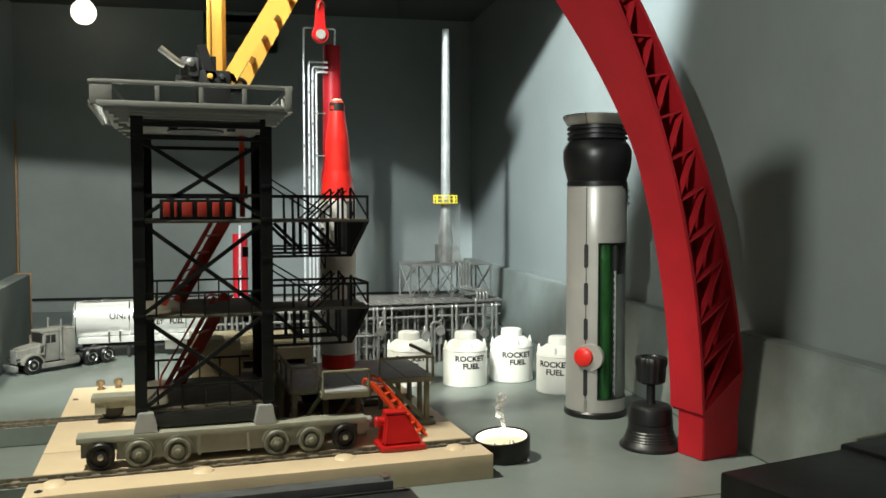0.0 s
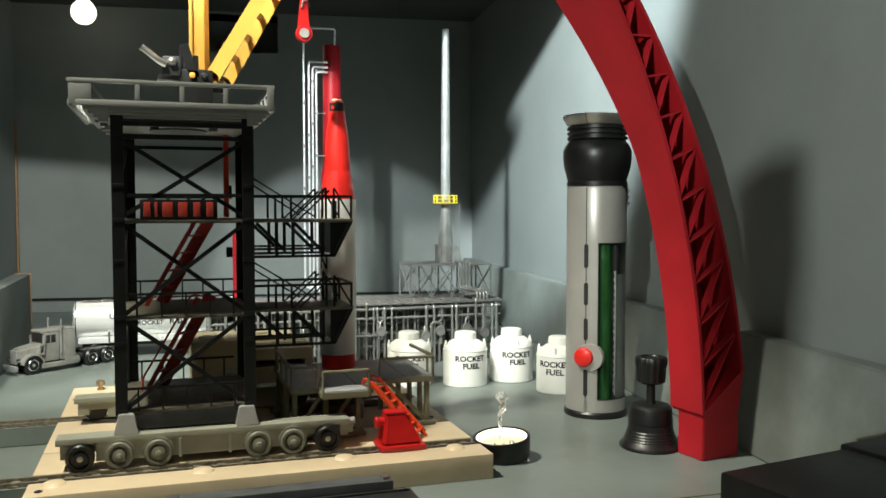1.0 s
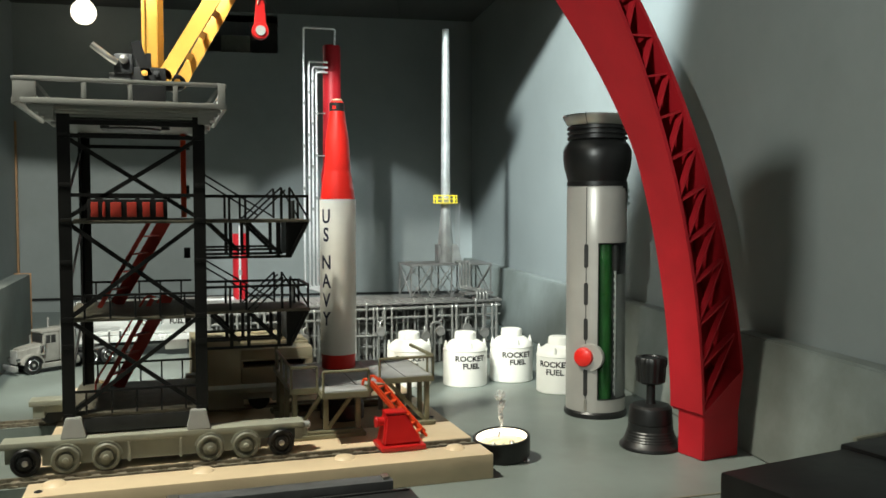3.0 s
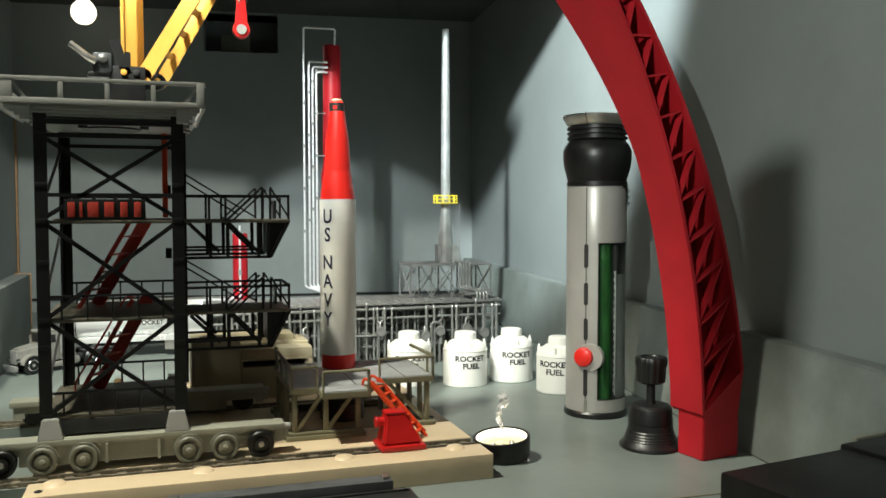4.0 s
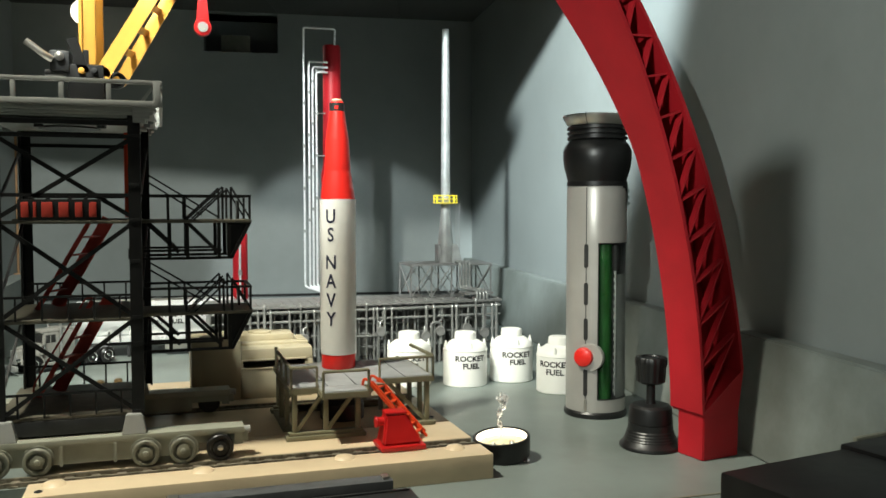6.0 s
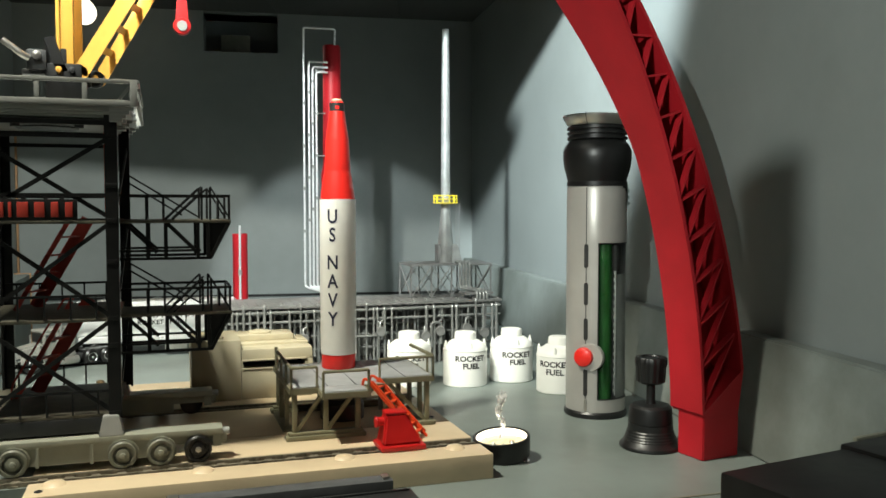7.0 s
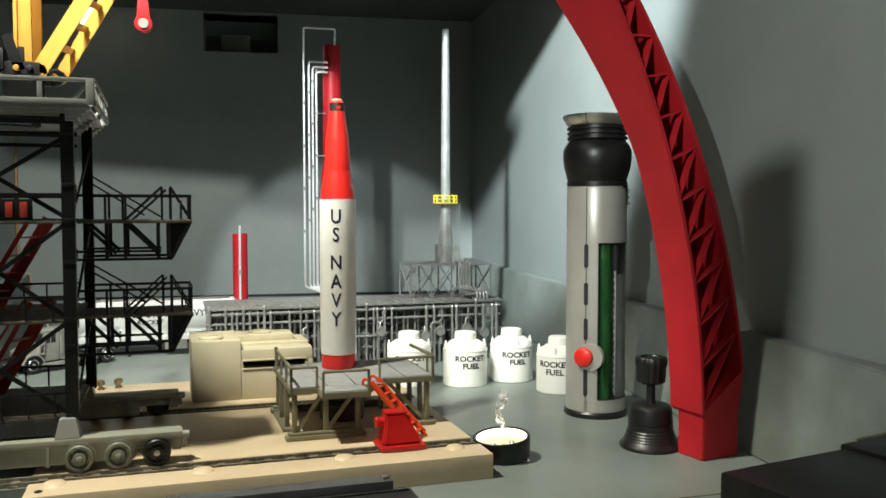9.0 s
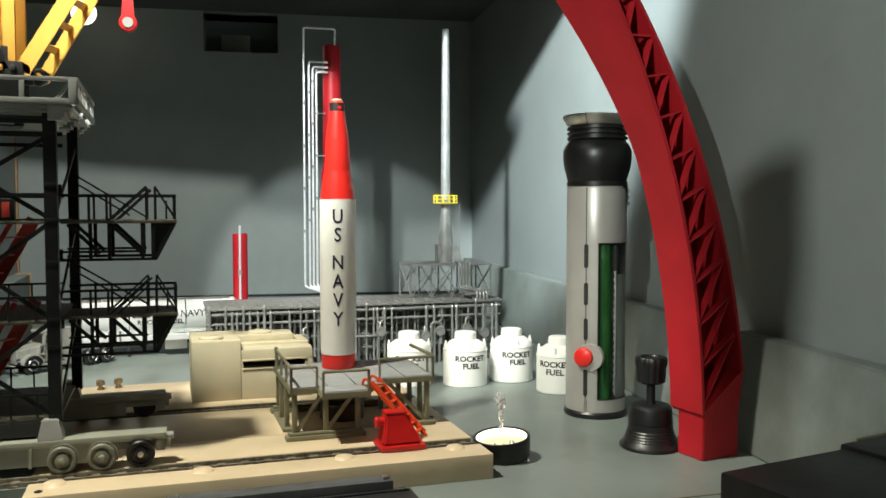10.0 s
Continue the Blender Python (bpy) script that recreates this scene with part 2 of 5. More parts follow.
def structure():
    bench = solid("bench_top", box(B(), -1.3, 1.2, 0.18, 2.95, -0.04, 0.0), M_BENCH, "grey painted layout board under the models", "bench", kind="structure")
    room_floor = solid("floor", box(B(), -3, 3, -3, 3.4, -0.95, -0.9), M_ROOM, "plain floor of the room around the layout", "floor", kind="structure")
    # back wall with its deep square recess, laid along its own axis and turned
    bm = B()
    for x0, x1, z0, z1 in ((-0.03, 0.478, 0, 0.84), (0.675, 1.26, 0, 0.84), (0.478, 0.675, 0, 0.697), (0.478, 0.675, 0.803, 0.84)):
        box(bm, x0, x1, 0, 0.03, z0, z1)
    box(bm, 0.46, 0.70, 0.13, 0.15, 0.68, 0.81)
    box(bm, 0.458, 0.476, 0.031, 0.129, 0.68, 0.81)
    box(bm, 0.677, 0.695, 0.031, 0.129, 0.68, 0.81)
    box(bm, 0.4765, 0.6765, 0.031, 0.129, 0.680, 0.695)
    box(bm, 0.4765, 0.6765, 0.031, 0.129, 0.805, 0.81)
    bmesh.ops.transform(bm, matrix=pose(-0.360, 2.497, 0, 0, 0, -6.86), verts=bm.verts[:])
    solid("wall_back", bm, M_WALL, "grey painted back wall with a dark square recess", "wall", kind="structure")
    bm = box(B(), 0.52, 0.60, 0.06, 0.11, 0.7832, 0.842, 0.003)
    bmesh.ops.transform(bm, matrix=pose(-0.360, 2.497, -0.088, 0, 0, -6.86), verts=bm.verts[:])
    solid("recess_box", bm, M_TYRE, "small dull brown box inside the wall recess", "box")
    bm = box(B(), 0.0, 1.19, -0.005, -0.001, 0.031, 0.037)
    bmesh.ops.transform(bm, matrix=pose(-0.360, 2.497, 0, 0, 0, -6.86), verts=bm.verts[:])
    solid("trim", bm, M_BLACK, "dark gap line low along the back wall", "trim", kind="structure")
    # side wall, along y and slightly turned, with a low ledge before it
    m = pose(0.852, 2.352, 0, 0, 0, -6.86)
    bm = box(B(), 0, 0.03, -2.6, 0.1, 0, 1.2, 0, m)
    solid("wall_right", bm, M_WALL, "grey painted side wall of the layout", "wall", kind="structure")
    bm = B()
    v = [bm.verts.new(m @ Vector((x, y, z))) for y in (-2.5, -0.002) for x, z in ((-0.040, 0), (-0.025, 0.131), (-0.001, 0.131), (-0.001, 0))]
    for f in ((0, 1, 2, 3), (7, 6, 5, 4), (0, 4, 5, 1), (1, 5, 6, 2), (2, 6, 7, 3), (3, 7, 4, 0)):
        bm.faces.new([v[i] for i in f])
    bmesh.ops.bevel(bm, geom=[e for e in bm.edges if e.calc_length() > 1], offset=0.002, segments=2, affect="EDGES")
    solid("ledge", bm, M_LEDGE, "low smudged grey skirting ledge along the side wall", "ledge", kind="structure")
    # left wall, its low panel with a raw wooden end, and the wooden corner strip
    m = pose(-0.360, 2.497, 0, 0, 0, -6.86)
    solid("wall_left", box(B(), -0.03, 0, -0.75, 0.0, 0, 0.84, 0, m), M_WALL, "grey painted end wall of the layout", "wall", kind="structure")
    panel = solid("panel", box(B(), -0.288, -0.256, 1.35, 1.925, 0, 0.142, 0.002, pose(0, 0, 0, 0, 0, 0)), M_LEDGE, "low grey painted panel standing at the end wall", "panel", kind="structure")
    part("end_strip", box(B(), -0.286, -0.254, 1.926, 1.932, 0, 0.144, 0.001), M_WOOD, panel, "raw orange wooden end strip")
    solid("trim", box(B(), 0.001, 0.006, -0.010, -0.004, 0.0, 0.50, 0.001, m), M_WOOD, "raw wooden strip in the wall corner", "trim", kind="structure")
    # roof board; its unseen front edges are stepped to shade back wall and column
    m = pose(0, 0, 0, 0, 0, -18)
    bm = box(B(), -0.119, 0.50, 1.310, 2.62, 0.805, 0.835, 0, m)
    box(bm, -0.45, -0.12, 1.165, 2.62, 0.805, 0.835, 0, m)
    box(bm, -1.5, -0.451, 1.240, 2.55, 0.805, 0.835, 0, m)
    solid("ceiling", bm, M_CEIL, "dark board roof over the layout", "ceiling", kind="structure")
    # unseen post, added to cast the upright shadow on the side wall
    solid("post", box(B(), -0.1555, -0.1405, 0.1190, 0.1340, -0.899, 0.6260, 0.002), M_ROOM, "unseen post added to cast the upright shadow on the side wall", "post", kind="structure")
    # raw edging strip along the board
    bm = box(B(), 0.430, 0.520, 0.7035, 0.7065, 0.0, 0.0012, 0.0004, pose(0, 0.012, 0, 0, 0, -1.2))
    solid("trim", bm, M_TYRE, "thin raw wooden edging strip on the board", "trim", kind="structure")
    # the room around
    bm = B()
    box(bm, -3.05, -3, -3, 3.4, -0.9, 2.2)
    box(bm, 3, 3.05, -3, 3.4, -0.9, 2.2)
    box(bm, -3, 3, -3.05, -3, -0.9, 2.2)
    box(bm, -3, 3, 3.4, 3.45, -0.9, 2.2)
    solid("wall_room", bm, M_ROOM, "plain walls of the room around the layout", "wall", kind="structure")
    solid("ceiling", box(B(), -3, 3, -3, 3.4, 2.2, 2.25), M_ROOM, "plain ceiling of the room", "ceiling", kind="structure")


structure()


def launch_base():
    t = thing("track_board", "cream plastic launch base with two sunken rail tracks", "base", (0.1, 1.05, 0))
    # slabs between the two rail channels
    for y0, y1 in ((0.819, 0.860), (0.886, 0.962), (0.9635, 1.098), (1.126, 1.30)):
        part("slab", box(B(), -0.12, 0.321, y0, y1, 0.0, BASE, 0.0018), M_CREAM, t)
    for y in (0.873, 1.112):
        rail = part("track_bed", box(B(), -0.119, 0.319, y - 0.0125, y + 0.0125, 0.001, BASE - 0.004), M_BALLAST, t, "dirty grey-brown track bed")
        part("track_ramp", box(B(), -0.75, -0.1195, y - 0.0125, y + 0.0125, 0.001, BASE - 0.004), M_BENCH, t, "grey painted track bed")
        for o in (-0.008, 0.008):
            part("rail", box(B(), -0.75, 0.318, y + o - 0.0014, y + o + 0.0014, BASE - 0.004, BASE + 0.0005, 0.0004), M_RAIL, rail, "weathered metal rail")
        for k in range(46):
            x = -0.74 + k * 0.0232
            part("sleeper", box(B(), x, x + 0.008, y - 0.011, y + 0.011, BASE - 0.0042, BASE - 0.0022), M_RAIL, rail)
    # half-round lugs along the near track
    for x in (-0.097, 0.034, 0.172, 0.29):
        part("lug", lathe(B(), [(0.011, 0), (0.009, 0.002), (0.004, 0.0035), (0.0001, 0.0038)], 16, (x, 0.851, BASE)), M_CREAM, t)
    for x, y in ((-0.111, 1.219), (-0.108, 0.832), (0.305, 0.985)):
        part("screw", lathe(B(), [(0.0035, 0), (0.0035, 0.0008), (0.0022, 0.0012), (0.0021, 0.0004), (0.0001, 0.0004)], 16, (x, y, BASE)), M_DARK, t, "dark screw head in a hole")
    for x, y in ((-0.084, 1.276), (-0.061, 1.282)):
        post = part("terminal", lathe(B(), [(0.0045, 0), (0.0045, 0.003), (0.003, 0.0035), (0.003, 0.006), (0.0055, 0.0065), (0.0055, 0.012), (0.003, 0.0135), (0.0001, 0.0135)], 8, (x, y, BASE)), M_BRASS, t, "dull brass wiring terminal nut")
    return t


launch_base()


def buffer_stop():
    """Red end stop of the near track: flared foot, wedge body and a round buffer."""
    t = thing("buffer_stop", "glossy red plastic track end stop with round buffer", "buffer stop", (0.235, 0.872, BASE))
    part("foot", box(B(), 0.211, 0.259, 0.853, 0.891, BASE + 0.0008, BASE + 0.006, 0.0015), M_RED, t)
    bm = B()
    x = [(0.214, 0.256), (0.219, 0.241)]
    y = [(0.858, 0.888), (0.864, 0.882)]
    z = [BASE + 0.006, BASE + 0.038]
    v = [bm.verts.new((x[k][i], y[k][j], z[k])) for k in (0, 1) for i, j in ((0, 0), (1, 0), (1, 1), (0, 1))]
    for f in ((0, 1, 5, 4), (1, 2, 6, 5), (2, 3, 7, 6), (3, 0, 4, 7), (4, 5, 6, 7), (3, 2, 1, 0)):
        bm.faces.new([v[i] for i in f])
    bmesh.ops.bevel(bm, geom=bm.edges[:], offset=0.002, segments=3, affect="EDGES")
    part("body", bm, M_RED, t)
    part("buffer", lathe(B(), [(0.0001, 0), (0.0058, 0.0004), (0.0062, 0.002), (0.005, 0.0035), (0.005, 0.012), (0.0001, 0.012)], 24, (0.2085, 0.873, 0.0545), "x"), M_RED, t)
    part("cap", box(B(), 0.2185, 0.2415, 0.8635, 0.8825, BASE + 0.037, BASE + 0.0395, 0.001), M_RED, t)


buffer_stop()

# ---- the moving gantry ----
GX0, GX1, GY0, GY1 = -0.0225, 0.1010, 0.900, 1.050   # post centres
FAR_SHIFT = 0.006
LEVELS = (0.078, 0.171, 0.266)
WHEELS = []


def gantry():
    g = thing("gantry_crane", "black launch gantry tower with service arms on grey-green wheeled trucks", "gantry crane", (0.036, 0.985, BASE))
    # wheeled trucks, near and far
    for y0, y1, out in ((0.884, 0.908, -1), (1.070, 1.096, 1)):
        face = y0 if out < 0 else y1
        truck = part("truck_beam", box(B(), -0.082, 0.202, y0, y1, 0.0515, 0.058, 0.001), M_OLIVE, g, "grey-green truck beam")
        bm = B()
        box(bm, -0.078, -0.066, y0 + 0.002, y1 - 0.002, 0.038, 0.0515)
        box(bm, -0.046, 0.157, y0 + 0.002, y1 - 0.002, 0.034, 0.0515)
        box(bm, -0.066, 0.200, y0 + 0.006, y1 - 0.006, 0.043, 0.0515)
        box(bm, 0.192, 0.2005, y0 + 0.002, y1 - 0.002, 0.040, 0.0515)
        box(bm, 0.030, 0.033, min(face, face + out * 0.0012), max(face, face + out * 0.0012), 0.033, 0.0515)
        box(bm, 0.078, 0.081, min(face, face + out * 0.0012), max(face, face + out * 0.0012), 0.033, 0.0515)
        part("side_frame", bm, M_OLIVE, truck)
        part("bumper", lathe(B(), [(0.0001, 0), (0.004, 0), (0.004, 0.006), (0.003, 0.007), (0.0001, 0.007)], 16, (0.202, (y0 + y1) / 2 - 0.004, 0.053), "x"), M_PLAT, truck)
        part("coupler", box(B(), 0.2006, 0.206, y0 + 0.004, y1 - 0.004, 0.042, 0.052, 0.001), M_OLIVE, truck)
        for k, (x, dark) in enumerate(((-0.060, 1), (-0.025, 0), (0.011, 0), (0.1075, 0), (0.1425, 0), (0.1778, 1))):
            mat = M_RUBBER if dark else M_TYRE
            yw = face + out * 0.0005
            s_ = 1 if out > 0 else -1
            r = 0.0132
            prof = [(0.0001, -0.006), (r - 0.001, -0.006), (r, -0.005), (r, 0.0028), (r - 0.0012, 0.004), (0.0097, 0.004), (0.0092, 0.0008), (0.0068, 0.0008), (0.0062, 0.0040), (0.003, 0.0046), (0.0001, 0.0046)]
            bm = lathe(B(), [(a, s_ * b) for a, b in prof], 32, (x, yw, BASE + 0.0133), "y")
            w = part("wheel", bm, mat, g, "black rubber wheel" if dark else "grey-green plastic wheel")
            part("hub", lathe(B(), [(0.0001, s_ * 0.0046), (0.0030, s_ * 0.0046), (0.0026, s_ * 0.0062), (0.0001, s_ * 0.0066)], 10, (x, yw, BASE + 0.0133), "y"), M_STEEL if dark else M_OLIVE, w, "shiny axle end" if dark else "")
            if not dark:
                # mudguard arch over the wheel
                part("wheel_arch", lathe(B(), [(0.0140, s_ * -0.003), (0.0149, s_ * -0.003), (0.0149, s_ * 0.0012), (0.0140, s_ * 0.0012)], 24, (x, yw, BASE + 0.0133), "y", 10, 170), M_OLIVE, truck)
            WHEELS.append((w, PLACE[w] - PLACE[g]))
        # tapered feet of the posts
        for x in (GX0 + 0.004, GX1 - 0.004):
            bm = B()
            yc = (y0 + y1) / 2
            v = [bm.verts.new((x + i * a, yc + j * b, z)) for a, b, z in ((0.0115, 0.0115, 0.058), (0.0072, 0.009, 0.077)) for i, j in ((-1, -1), (1, -1), (1, 1), (-1, 1))]
            for f in ((0, 1, 5, 4), (1, 2, 6, 5), (2, 3, 7, 6), (3, 0, 4, 7), (4, 5, 6, 7), (3, 2, 1, 0)):
                bm.faces.new([v[i] for i in f])
            bmesh.ops.bevel(bm, geom=bm.edges[:], offset=0.0008, segments=2, affect="EDGES")
            part("post_foot", bm, M_PLAT if out < 0 else M_OLIVE, g, "pale grey tapered foot")
    # tower legs of L-section
    for x_, sx in ((GX0, 1), (GX1, -1)):
        for y, sy in ((GY0, 1), (GY1, -1)):
            bm = B()
            x = x_ + (FAR_SHIFT if sy < 0 else 0)
            a, t = 0.0058, 0.0022
            lo = 0.074
            xa, ya = x - sx * a, y - sy * a
            box(bm, min(xa, x + sx * a), max(xa, x + sx * a), min(ya, ya + sy * t), max(ya, ya + sy * t), lo, 0.369)
            box(bm, min(xa, xa + sx * t), max(xa, xa + sx * t), min(ya + sy * t, y + sy * a), max(ya + sy * t, y + sy * a), lo, 0.369)
            leg = part("tower_leg", bm, M_BLACK, g)
            for z in LEVELS + (0.145, 0.226, 0.300, 0.347):
                part("rivet_plate", box(B(), x - 0.0052, x + 0.0052, ya - 0.0007 if sy > 0 else ya - 0.001, ya + 0.001 if sy > 0 else ya + 0.0007, z - 0.0022, z + 0.0022, 0.0003), M_BLACK, leg)
    # skirt tray between the feet
    part("skirt_tray", box(B(), GX0 + 0.009, GX1 - 0.009, GY0 - 0.004, GY1 + 0.004, 0.060, 0.0745, 0.001), M_DARK, g, "black motor tray")
    # floors
    for k, z in enumerate(LEVELS):
        for y0, y1 in ((GY0 - 0.003, GY1 + 0.003),) if k < 2 else ((GY0 - 0.003, GY0 + 0.012), (GY1 - 0.030, GY1 + 0.003)):
            part("tower_floor", box(B(), GX0 - 0.004, GX1 + 0.004, y0, y1, z - 0.003, z, 0.0004), M_FLOOR, g, "dusty dark brown deck")
    # diagonal braces on the near and end faces, with top beams
    xl, xr, yn, yf = GX0 + 0.004, GX1 - 0.004, GY0 - 0.004, GY1 + 0.003
    for z0, z1 in ((0.081, 0.168), (0.174, 0.262), (0.270, 0.344)):
        part("brace", bar(B(), (xl, yn, z0), (xr, yn, z1), 0.0022, 0.0042), M_BLACK, g)
        part("brace", bar(B(), (xl, yn + 0.0023, z1), (xr, yn + 0.0023, z0), 0.0022, 0.0042), M_BLACK, g)
        for x in (GX0 - 0.003, GX1 + 0.003):
            part("brace", bar(B(), (x, GY0, z0), (x + FAR_SHIFT, GY1, z1), 0.0022, 0.0034, (1, 0, 0)), M_BLACK, g)
    for y in (yn, yf):
        part("cross_beam", bar(B(), (xl, y, 0.347), (xr, y, 0.347), 0.003, 0.004), M_BLACK, g)
        part("cross_beam", bar(B(), (xl, y, 0.360), (xr, y, 0.360), 0.003, 0.005), M_BLACK, g)
        part("cross_beam", bar(B(), (xl, y, 0.2905), (xr, y, 0.2905), 0.0022, 0.0036), M_BLACK, g)
    # tower railings
    for z in LEVELS[:2]:
        for y in (yn, yf):
            rail = part("railing", bar(B(), (xl, y, z + 0.0225), (xr, y, z + 0.0225), 0.0018, 0.0024), M_BLACK, g)
            for i in range(5):
                x = xl + (xr - xl) * (i + 0.5) / 5
                part("baluster", bar(B(), (x, y, z), (x, y, z + 0.0225), 0.0016, 0.0018), M_BLACK, rail)
    # red name board on the near face: six plain blocks on a black panel with a notched top
    ys = GY0 - 0.0085
    sign = part("sign_board", box(B(), -0.0025, 0.0705, ys, ys + 0.0022, 0.2665, 0.2865, 0.0005), M_BLACK, g, "black sign panel")
    for i, w in enumerate((0.0066, 0.0028, 0.0098, 0.0088, 0.0066, 0.0066)):
        x = (0.0040, 0.0125, 0.0232, 0.0376, 0.0508, 0.0632)[i]
        part("sign_block", box(B(), x - w / 2, x + w / 2, ys - 0.0022, ys, 0.2695, 0.2838, 0.0007), M_BRICKRED, sign, "raised red block")
    for x in (0.009, 0.024, 0.043, 0.057):
        part("sign_hanger", box(B(), x - 0.002, x + 0.002, ys, ys + 0.0022, 0.2864, 0.2885, 0.0003), M_BLACK, sign)
    # red stairs between the levels
    for z0, z1, xb, xt in ((LEVELS[0], LEVELS[1] + 0.008, 0.003, 0.058), (LEVELS[1], LEVELS[2], 0.004, 0.058)):
        st = part("stair", bar(B(), (xb + 0.012, 1.022, z0), (xt + 0.012, 1.022, z1), 0.0022, 0.0135), M_BRICKRED, g, "brick red stair string")
        part("stair_string", bar(B(), (xb - 0.004, 0.992, z0), (xt - 0.004, 0.992, z1), 0.0020, 0.0048), M_BRICKRED, st)
        for i in range(1, 5):
            f = i / 5
            x, z = xb + (xt - xb) * f, z0 + (z1 - z0) * f
            part("step", bar(B(), (x - 0.004, 0.993, z), (x + 0.012, 1.021, z), 0.0060, 0.0016, (1, -0.5, 0)), M_BRICKRED, st)
        if z0 > 0.1:
            continue
        part("hand_rail", pipe(B(), rounded([(xb - 0.008, 0.990, z0), (xb - 0.008, 0.990, z0 + 0.014), (xt - 0.010, 0.990, z1 + 0.004), (xt - 0.001, 0.990, z1 + 0.002)], 0.006), 0.0011, 8), M_BRICKRED, st)
    # red lift guide behind the near leg
    part("lift_guide", box(B(), GX1 - 0.0145, GX1 - 0.0085, 1.036, 1.042, 0.267, 0.369, 0.0008), M_ORANGE, g, "red lift guide strip")
    # latches on the legs
    for z in (0.298, 0.226, 0.150):
        part("latch", box(B(), GX1 - 0.012, GX1 - 0.005, GY1 - 0.010, GY1 - 0.004, z - 0.006, z + 0.006, 0.0008), M_BLACK, g)
    # service arms
    for z in LEVELS[1:]:
        arm = part("service_arm", box(B(), GX1 + 0.0045, 0.2155, 0.926, 0.998, z - 0.0034, z - 0.0002, 0.0005), M_FLOOR, g, "dusty black service arm deck")
        for y in (0.9275, 0.9965):
            near = y < 0.95
            x1 = 0.2145
            part("arm_rail", bar(B(), (GX1 + 0.005, y, z + 0.0245), (x1, y, z + 0.0245), 0.0018, 0.0026), M_BLACK, arm)
            for x in (0.132, 0.1485, 0.186, 0.1945, 0.2135):
                part("arm_post", bar(B(), (x, y, z), (x, y, z + (0.0335 if x in (0.186, 0.1945) else 0.0245)), 0.0018, 0.0024), M_BLACK, arm)
            for p, q in (((0.150, y, z), (0.186, y, z + 0.034)), ((0.157, y, z), (0.190, y, z + 0.031)), ((0.1945, y, z + 0.034), (0.2135, y, z + 0.002)), ) + ((((0.110, y, z + 0.049), (0.186, y, z + 0.0015)), ((0.110, y, z + 0.041), (0.168, y, z + 0.004))) if not near else ()):
                part("arm_brace", bar(B(), p, q, 0.0014, 0.0019), M_BLACK, arm)
            # truss below the deck
            lo = z - 0.0395
            part("arm_chord", bar(B(), (GX1 + 0.004, y, lo), (0.1955, y, lo), 0.002, 0.0028), M_BLACK, arm)
            part("arm_chord", bar(B(), (GX1 + 0.004, y, lo + 0.008), (0.185, y, lo + 0.008), 0.0016, 0.0024), M_BLACK, arm)
            for x in (0.133, 0.1505, 0.182, 0.192):
                part("arm_strut", bar(B(), (x, y, lo), (x, y, z - 0.003), 0.002, 0.0036), M_BLACK, arm)
            for p, q in (((0.112, y, z - 0.004), (0.142, y, lo + 0.006)), ((0.152, y, z - 0.004), (0.181, y, lo + 0.006)), ((0.2135, y, z - 0.003), (0.1945, y, lo))):
                part("arm_brace", bar(B(), p, q, 0.002, 0.0036), M_BLACK, arm)
        # solid end bracket
        bm = B()
        v = [bm.verts.new((x, y, zz)) for y in (0.929, 0.995) for x, zz in ((0.194, z - 0.0036), (0.2135, z - 0.0036), (0.1965, z - 0.038), (0.194, z - 0.038))]
        for f in ((0, 1, 2, 3), (7, 6, 5, 4), (1, 5, 6, 2), (2, 6, 7, 3), (3, 7, 4, 0), (0, 4, 5, 1)):
            bm.faces.new([v[i] for i in f])
        part("end_bracket", bm, M_BLACK, arm)
        part("end_rail", bar(B(), (0.2140, 0.9275, z + 0.0245), (0.2140, 0.9965, z + 0.0245), 0.002, 0.0026), M_BLACK, arm)
        part("end_gusset", box(B(), 0.2045, 0.2065, 0.972, 0.9955, z, z + 0.020, 0.0005), M_BLACK, arm)
    top_platform(g)
    crane(g)
    return g


